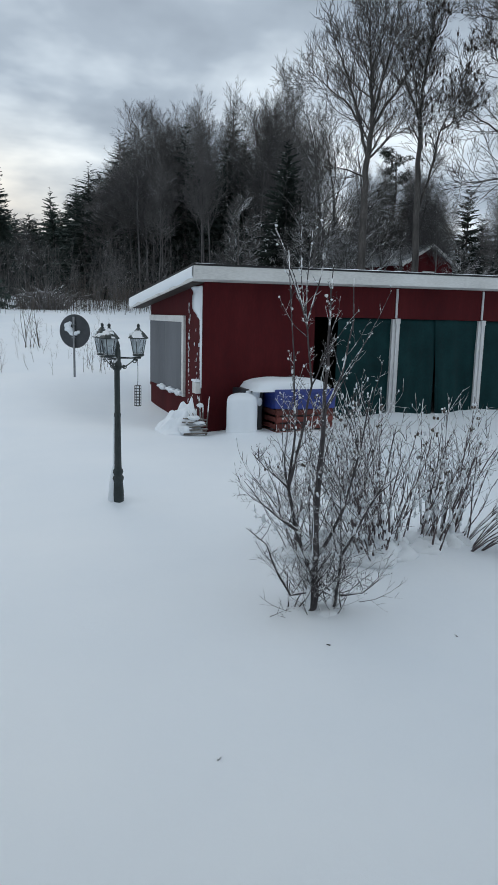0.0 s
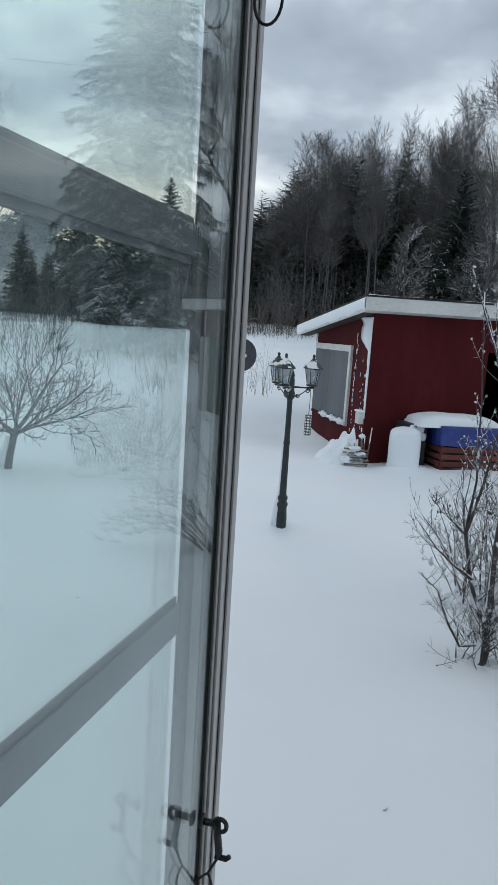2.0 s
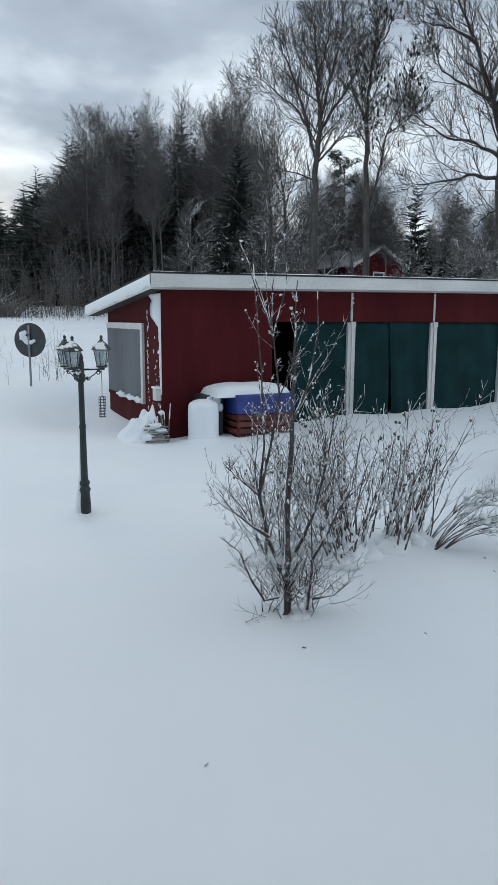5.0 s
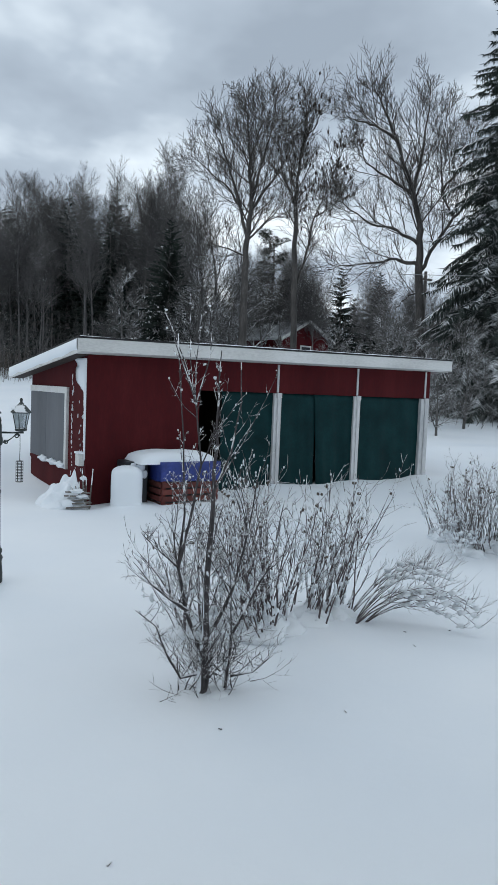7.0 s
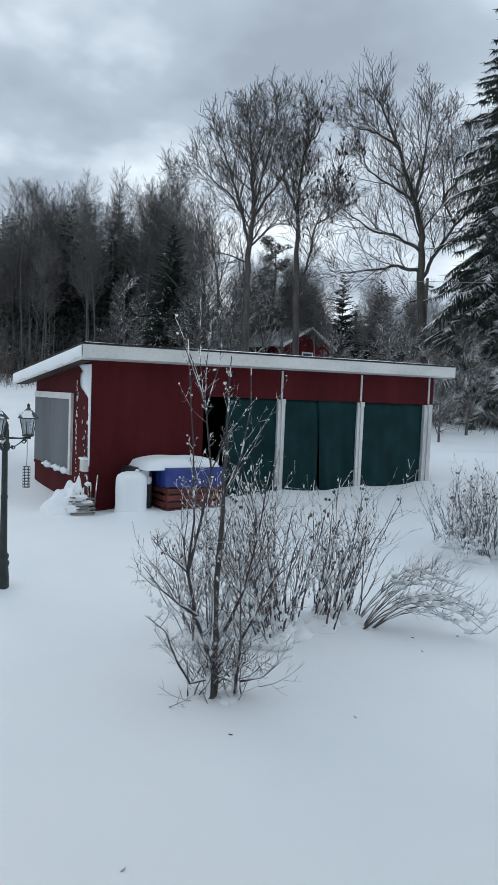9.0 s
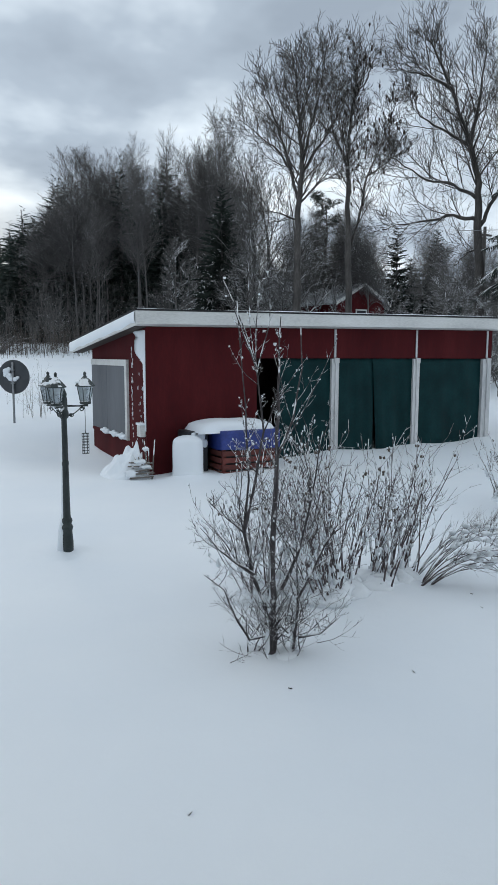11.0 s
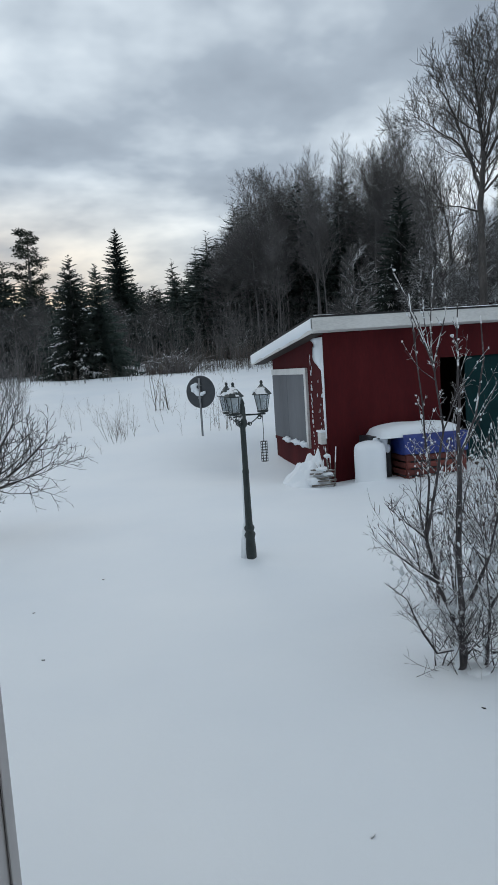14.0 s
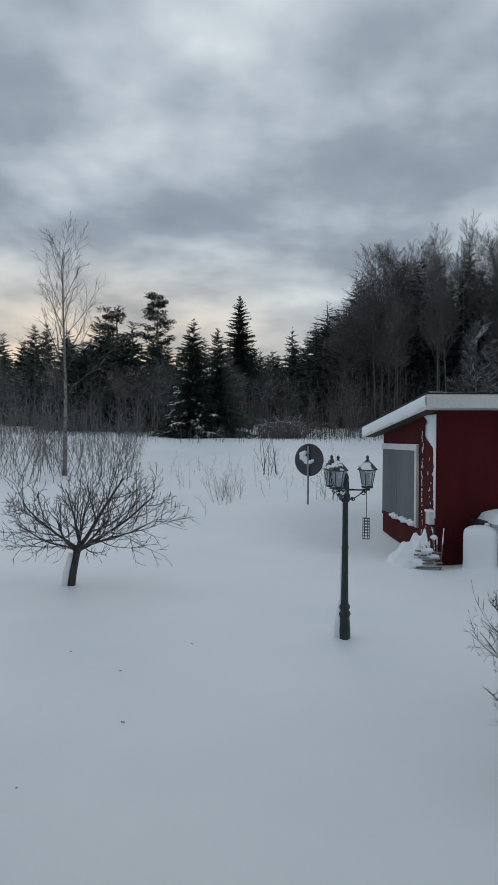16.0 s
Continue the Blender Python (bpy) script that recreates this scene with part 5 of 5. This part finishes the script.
limb_tree("ash_tree", "broad bare ash tree with wide snow-dusted limbs", place_on(25.0, 25.6),
          [[(0.2, -0.3), (0.14, 2.3), (-0.02, 5.3), (-0.09, 7.0), (-0.2, 8.6), (-0.7, 10.3), (-1.5, 12.6), (-2.3, 14.3), (-2.7, 15.0)],
           [(-0.05, 6.3), (0.6, 7.6), (1.35, 8.9), (0.75, 10.0), (0.6, 12.2), (0.9, 14.6)], [(-0.2, 7.6), (-1.2, 8.2), (-2.5, 8.5), (-3.7, 9.3), (-4.4, 9.7)],
           [(-0.1, 6.6), (-1.2, 6.9), (-2.4, 6.7), (-3.7, 6.6), (-4.5, 6.4)], [(-0.6, 10.0), (-0.3, 11.6), (-0.1, 13.6), (0.0, 15.2)],
           [(-0.6, 10.0), (-1.6, 10.7), (-2.9, 11.6), (-3.5, 13.1)], [(0.0, 5.3), (-0.5, 5.2), (-1.1, 4.6)], [(-1.4, 12.4), (-2.3, 13.0), (-3.1, 13.3), (-3.8, 13.5)],
           [(1.3, 8.8), (2.2, 9.6), (3.0, 10.2)], [(0.75, 10.0), (1.7, 11.6), (2.1, 13.6)]], 0.29, 55, BARK_FROSTY, 44.3, 2.1, 3.2)
conifer("great_spruce", "towering dark spruce with snow on its drooping boughs", place_on(26.3, 21.0), 22.5, 4.6, 61, SPRUCE_SNOWY, True, 2.3, 0.02, "spruce", 1.5, 0.62, 6)

# ---------------------------------------------------------------- forest
random.seed(77)
sp = [conifer("spruce", "dark green spruce in the forest behind the field", place_on(*polar(13 + 2.6 * i, 60)), 12.5 + 1.1 * i, 2.9, 70 + i, SPRUCE, detail=0.95) for i in range(4)]
for o in sp:
    tagged(o, group="forest spruces")
low_sp = [conifer("spruce", "dark green spruce along the far edge of the field", place_on(*polar(-14 + 5 * i, 62)), 6.8 + 0.5 * i, 2.4, 80 + i, SPRUCE, detail=0.9) for i in range(3)]
for i in range(80):
    b = random.uniform(8.5, 26.0)
    d = random.uniform(48, 64)
    top = 0.80 if b < 12 else 1.0
    put(random.choice(sp), b, d, (random.uniform(0.85, 1.25), random.uniform(0.58, 0.86) * top))
# lower wall of spruces across the far side of the field and to the right
for i in range(60):
    put(random.choice(low_sp), random.uniform(-22, 9), random.uniform(54, 76), (random.uniform(0.9, 1.3), random.uniform(0.75, 1.12)))
for i in range(34):
    put(random.choice(low_sp), random.uniform(29, 62), random.uniform(62, 90), (random.uniform(0.8, 1.2), random.uniform(0.8, 1.25)))
# single spruces that stand out
conifer("spruce", "tall single spruce with thick boughs at the field edge", place_on(*polar(2.9, 58)), 10.8, 2.6, 94, SPRUCE, False, 1.7, 0.03, detail=1.3, fine=3)
put(sp[1], 7.1, 66, (0.8, 0.66))
put(sp[2], 8.3, 66, (0.8, 0.56))
put(low_sp[1], -1.1, 45, (1.0, 0.95))
put(low_sp[2], 0.1, 46, (1.0, 0.82))
put(low_sp[2], -8.2, 50, (1.2, 1.02))
put(low_sp[0], -7.4, 51, (1.1, 1.10))
put(low_sp[1], -6.2, 50, (1.1, 0.95))
for b in (-9.4, -8.8, -7.8, -6.9, -5.6, -10.2, -5.0):
    put(low_sp[int(abs(b) * 10) % 3], b, 49 + abs(b) % 3, (1.25, 0.80 + 0.05 * (abs(b) * 7 % 5)))
put(low_sp[1], -12.2, 58, (0.9, 1.12))
put(low_sp[0], -15.4, 58, (0.9, 1.05))
put(sp[0], 24.0, 49, (1.15, 1.05))
put(sp[3], 17.2, 50, (1.0, 0.80))
put(sp[1], 18.4, 50, (0.9, 0.76))
put(sp[2], 12.3, 52, (1.1, 0.76))
conifer("spruce", "bushy spruce with snow-dusted boughs at the forest edge", place_on(*polar(25.0, 38.5)), 8.6, 2.4, 91, SPRUCE_DUSTED, True, 1.3, 0.02, detail=1.2, fine=2)
conifer("spruce", "young snow-dusted spruce at the edge of the field", place_on(*polar(-0.7, 38)), 6.3, 1.9, 92, SPRUCE_DUSTED, True, 1.2, 0.01, detail=1.1, fine=2)
conifer("spruce", "young spruce at the edge of the field", place_on(*polar(1.2, 39)), 6.0, 2.0, 93, SPRUCE, False, 1.2, 0.01, detail=1.1, fine=2)
for b, d, h in ((38.6, 60, 9.8), (41.6, 60, 9.6), (36.2, 62, 9.4), (31.0, 58, 8.5), (34.6, 63, 9.0)):
    conifer("spruce", "thin far spruce dusted with snow", place_on(*polar(b, d)), h, 2.4, int(b * 3), SPRUCE_DUSTED, True, 1.0, 0.03)
pine("pine", "tall bare-stemmed pine above the forest edge", place_on(*polar(-3.7, 58)), 10.6, 95, 0.46, 1.5, 2.0)
pine("pine", "dark broad pine behind the shed", place_on(*polar(33.0, 56)), 11.4, 96, 0.30, 2.3, 2.2)
pine("pine", "dark pine among the spruces", place_on(*polar(-7.0, 52)), 8.3, 97, 0.3, 2.2, 1.8)

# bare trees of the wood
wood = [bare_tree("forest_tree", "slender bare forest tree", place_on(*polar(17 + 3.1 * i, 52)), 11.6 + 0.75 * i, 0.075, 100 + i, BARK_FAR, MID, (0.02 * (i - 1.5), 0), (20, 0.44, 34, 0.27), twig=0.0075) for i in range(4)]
for o in wood:
    tagged(o, group="bare forest trees")
for i in range(58):
    b = random.uniform(10.5, 27.0)
    hi = 0.68 + 0.40 * smooth01(11, 18, b)
    put(random.choice(wood), b, random.uniform(44, 58), (random.uniform(0.85, 1.15), hi * random.uniform(0.76, 1.0)))
grove = [bare_tree("grove_tree", "crooked bare tree with frosted twigs behind the shed", place_on(*polar(27.0 + 2.3 * i, 39 + i)), 11.4 - 0.9 * i, 0.17, 180 + i, BARK_FROST, BIG[1:], (0.06 - 0.06 * i, 0), (17, 0.22, 52, 0.30), wave=0.13) for i in range(3)]
for b, d, k in ((26.2, 43, 0.92), (28.3, 44, 0.86), (30.2, 46, 0.80), (25.9, 37, 0.5), (27.6, 36, 0.52), (29.4, 38, 0.6), (32.6, 45, 0.62), (34.2, 44, 0.5)):
    put(grove[int(d) % 3], b, d, (k, k))
for i in range(48):
    put(random.choice(wood), random.uniform(29, 50), random.uniform(52, 70), (0.9, random.uniform(0.40, 0.70)))
for i in range(22):
    put(random.choice(wood), random.uniform(-18, 10), random.uniform(46, 58), (0.7, random.uniform(0.30, 0.45)))
frost = [bare_tree("frosted_tree", "frost-covered bare tree at the forest edge", place_on(*polar(21.6 + 5.4 * i, 38)), 5.6 + i, 0.09, 130 + i, BARK_FROST, MID, (0.05, 0), (15, 0.15, 55, 0.36)) for i in range(2)]
for b, d, k in ((22.4, 40, 0.8), (27.3, 37, 0.75), (28.6, 38, 0.85), (29.6, 36, 0.7), (38.4, 33, 0.55), (40.0, 30, 0.5), (43.5, 27, 0.6), (45.2, 26, 0.55), (46.5, 24, 0.5), (48.5, 27, 0.6), (42.0, 30, 0.7)):
    put(frost[int(d) % 2], b, d, (k * 1.1, k))
for i in range(14):
    put(random.choice(wood), random.uniform(30.5, 37), random.uniform(50, 60), (1.0, random.uniform(0.60, 0.84)))
birch = bare_tree("birch", "slender pale birch with fine hanging twigs", place_on(-4.0, 22.0), 7.6, 0.075, 141, BARK_BIRCH, [(5, 4, 0.10, 0.05, 7, 30, 0.5, 0.2), (3, 3, 0.12, 0.02, 5, 34, 0.55, 0.15), (2, 3, 0.12, 0.0, 0, 0, 0, 0)], (0.05, 0), (24, 0.28, 46, 0.27), BARK, "birch", 0.0045, 0.025)

# ---------------------------------------------------------------- thickets, weeds
def thicket(name, label, count, area, h, seed, mat, lean=0.25, r=0.010, kids=3):
    """Upright saplings and twigs that nobody could count."""
    rng = random.Random(seed)
    m = Mesh()
    for k in range(count):
        b, d = rng.uniform(area[0], area[1]), rng.uniform(area[2], area[3])
        x, y = polar(b, d)
        hh = h * rng.uniform(0.4, 1.1)
        grow(m, Vector((x, y, ground(x, y) - 0.05)), Vector((rng.gauss(0, lean), rng.gauss(0, lean), 1)), hh, r * rng.uniform(0.7, 1.3), 0, rng,
             [(5, 3, 0.16, 0.06, kids, 38, 0.42, 0.15), (3, 3, 0.2, 0.08, 2, 40, 0.5, 0.15), (2, 3, 0.15, 0.05, 0, 0, 0, 0)], r * 0.3)
    return tagged(new(name, m.make(name, mat)), label, "thicket", kind="stuff")


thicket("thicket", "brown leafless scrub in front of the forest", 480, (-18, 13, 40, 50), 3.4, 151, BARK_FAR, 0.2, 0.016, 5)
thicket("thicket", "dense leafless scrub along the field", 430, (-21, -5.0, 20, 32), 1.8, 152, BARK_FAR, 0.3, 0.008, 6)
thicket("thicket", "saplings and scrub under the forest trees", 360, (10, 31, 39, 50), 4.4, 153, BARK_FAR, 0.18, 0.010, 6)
thicket("thicket", "snow-laden tangle of bent scrub beside the road", 210, (36, 56, 27.5, 33), 1.8, 154, BARK_FROST, 0.5, 0.014, 4)
thicket("reeds", "pale dry stalks along the field edge", 420, (4.5, 15, 38, 43), 1.5, 155, WEED, 0.05, 0.010, 0)
thicket("reeds", "sparse pale stalks and grass at the far field edge", 300, (-6, 15, 33, 41), 0.9, 165, WEED, 0.1, 0.008, 1)
thicket("weeds", "thin dry weeds standing in the snow", 70, (-6, 10, 14.5, 26), 0.65, 156, WEED, 0.18, 0.004, 3)
thicket("weeds", "clump of tall dry weeds by the shed", 18, (9.4, 11.6, 16.6, 18.4), 1.15, 157, WEED, 0.06, 0.0045, 3)
thicket("weeds", "clump of dry weeds on the field", 26, (1.3, 3.6, 15.8, 18.2), 0.8, 158, WEED, 0.25, 0.0045, 4)
thicket("weeds", "small leafless sapling clump on the field", 9, (5.0, 6.2, 22, 22.8), 1.7, 159, WEED, 0.2, 0.013, 3)


def brush_pile(x, y, w_, h, seed):
    rng = random.Random(seed)
    m = Mesh()
    for k in range(170):
        b = Vector((x + rng.gauss(0, w_ * 0.4), y + rng.gauss(0, 0.7), ground(x, y)))
        e = b + Vector((rng.gauss(0, 0.7), rng.gauss(0, 0.5), h * rng.uniform(0.2, 1.1) * math.exp(-((b.x - x) / w_) ** 2)))
        m.tube([b, b.lerp(e, 0.5) + Vector((0, 0, 0.25)), e], [0.03, 0.022, 0.008], 4)
    return tagged(new("brush_pile", m.make("brush_pile", BARK_FAR)), "heap of cut branches dusted with snow", "brush pile", kind="stuff")


brush_pile(*polar(6.6, 40), 1.5, 1.3, 161)
brush_pile(*polar(40.5, 34), 2.4, 2.2, 162)


# ---------------------------------------------------------------- far house
def far_house():
    x, y = 30.5, 47.5
    s = thing("cottage", "red wooden cottage with a frosted roof behind the trees", "house", (x, y, 0), 8)
    w_, l_, e, r_ = 2.35, 4.4, 5.70, 6.95
    g = 2.0
    m = Mesh()
    m.v = [(xx, yy, z) for yy in (-l_, l_) for xx, z in ((-w_, g), (w_, g), (w_, e), (0, r_ - 0.15), (-w_, e))]
    m.f = [(0, 1, 2, 3, 4), (9, 8, 7, 6, 5), (0, 5, 6, 1), (1, 6, 7, 2), (2, 7, 8, 3), (3, 8, 9, 4), (4, 9, 5, 0)]
    part("wall", m, RED, s, smooth=False)
    for sg in (-1, 1):
        m = Mesh()
        ex, ez = sg * (w_ + 0.4), e - 0.21
        m.v = [(0, -l_ - .35, r_), (ex, -l_ - .35, ez), (ex, l_ + .3, ez), (0, l_ + .3, r_), (0, -l_ - .35, r_ - .12), (ex, -l_ - .35, ez - .12), (ex, l_ + .3, ez - .12), (0, l_ + .3, r_ - .12)]
        m.f = [(0, 1, 2, 3), (7, 6, 5, 4), (0, 4, 5, 1), (1, 5, 6, 2), (2, 6, 7, 3), (3, 7, 4, 0)]
        rf = part("roof", m, HOUSE_ROOF, s, smooth=False)
        m = Mesh()
        m.v = [(0, -l_ - .40, r_ + .02), (ex, -l_ - .40, ez + .02), (ex, -l_ - .36, ez + .02), (0, -l_ - .36, r_ + .02), (0, -l_ - .40, r_ - .2), (ex, -l_ - .40, ez - .2), (ex, -l_ - .36, ez - .2), (0, -l_ - .36, r_ - .2)]
        m.f = [(0, 1, 2, 3), (7, 6, 5, 4), (0, 4, 5, 1), (1, 5, 6, 2), (2, 6, 7, 3), (3, 7, 4, 0)]
        part("bargeboard", m, WHITE, rf, smooth=False)
    wn = part("window", Mesh().box((-0.45, -l_ - 0.03, 4.05), (0.45, -l_ - 0.005, 5.0)), BLACK_PLASTIC, s, smooth=False)
    part("frame", Mesh().box((-0.55, -l_ - 0.05, 5.0), (0.55, -l_ - 0.005, 5.11)).box((-0.55, -l_ - 0.05, 4.05), (-0.45, -l_ - 0.005, 5.0)).box((0.45, -l_ - 0.05, 4.05), (0.55, -l_ - 0.005, 5.0)), WHITE, wn, smooth=False)
    part("chimney", Mesh().box((-0.3, 3.2, 6.3), (0.3, 3.8, 7.55)), HOUSE_ROOF, s, smooth=False)


far_house()

# utility pole and wires
px_, py_ = polar(45.0, 52)
s = thing("utility_pole", "thin wooden utility pole among the trees", "utility pole", (px_, py_, ground(px_, py_)))
part("pole", Mesh().tube([(0, 0, -0.4), (0, 0, 8.4)], [0.15, 0.11], 8), BARK, s)
part("crossarm", Mesh().box((-0.6, -0.05, 7.8), (0.6, 0.05, 7.92)), BARK, s, smooth=False)
for k, (z0, z1) in enumerate(((6.70, 6.95), (12.0, 12.3))):
    a, b = Vector((20.4, 22.4, z0)), Vector((34.0, 6.0, z1))
    wr = Mesh().tube([a.lerp(b, t) + Vector((0, 0, -1.2 * t * (1 - t))) for t in np.linspace(0, 1, 14)], 0.012, 4)
    tagged(new("overhead_wire", wr.make("overhead_wire", STEEL)), "thin frosted overhead wire among the trees", "wire")

# dark bits of twig lying on the snow
rng = random.Random(66)
bits = Mesh()
for x, y in ((0.99, 2.71), (1.9, 3.45), (2.62, 3.3), (3.9, 4.15), (3.75, 3.9), (4.25, 4.05), (-0.3, 4.9), (-0.75, 4.1), (-0.45, 5.9), (0.1, 6.6), (-0.9, 6.4)):
    z = ground(x, y)
    a = rng.uniform(0, 6.28)
    bits.tube([(x, y, z + 0.002), (x + 0.02 * math.cos(a), y + 0.02 * math.sin(a), z + 0.008)], 0.004, 5)
tagged(new("fallen_twigs", bits.make("fallen_twigs", SHRUB_BARK)), "dark twig ends lying on the snow", "twigs", kind="stuff")
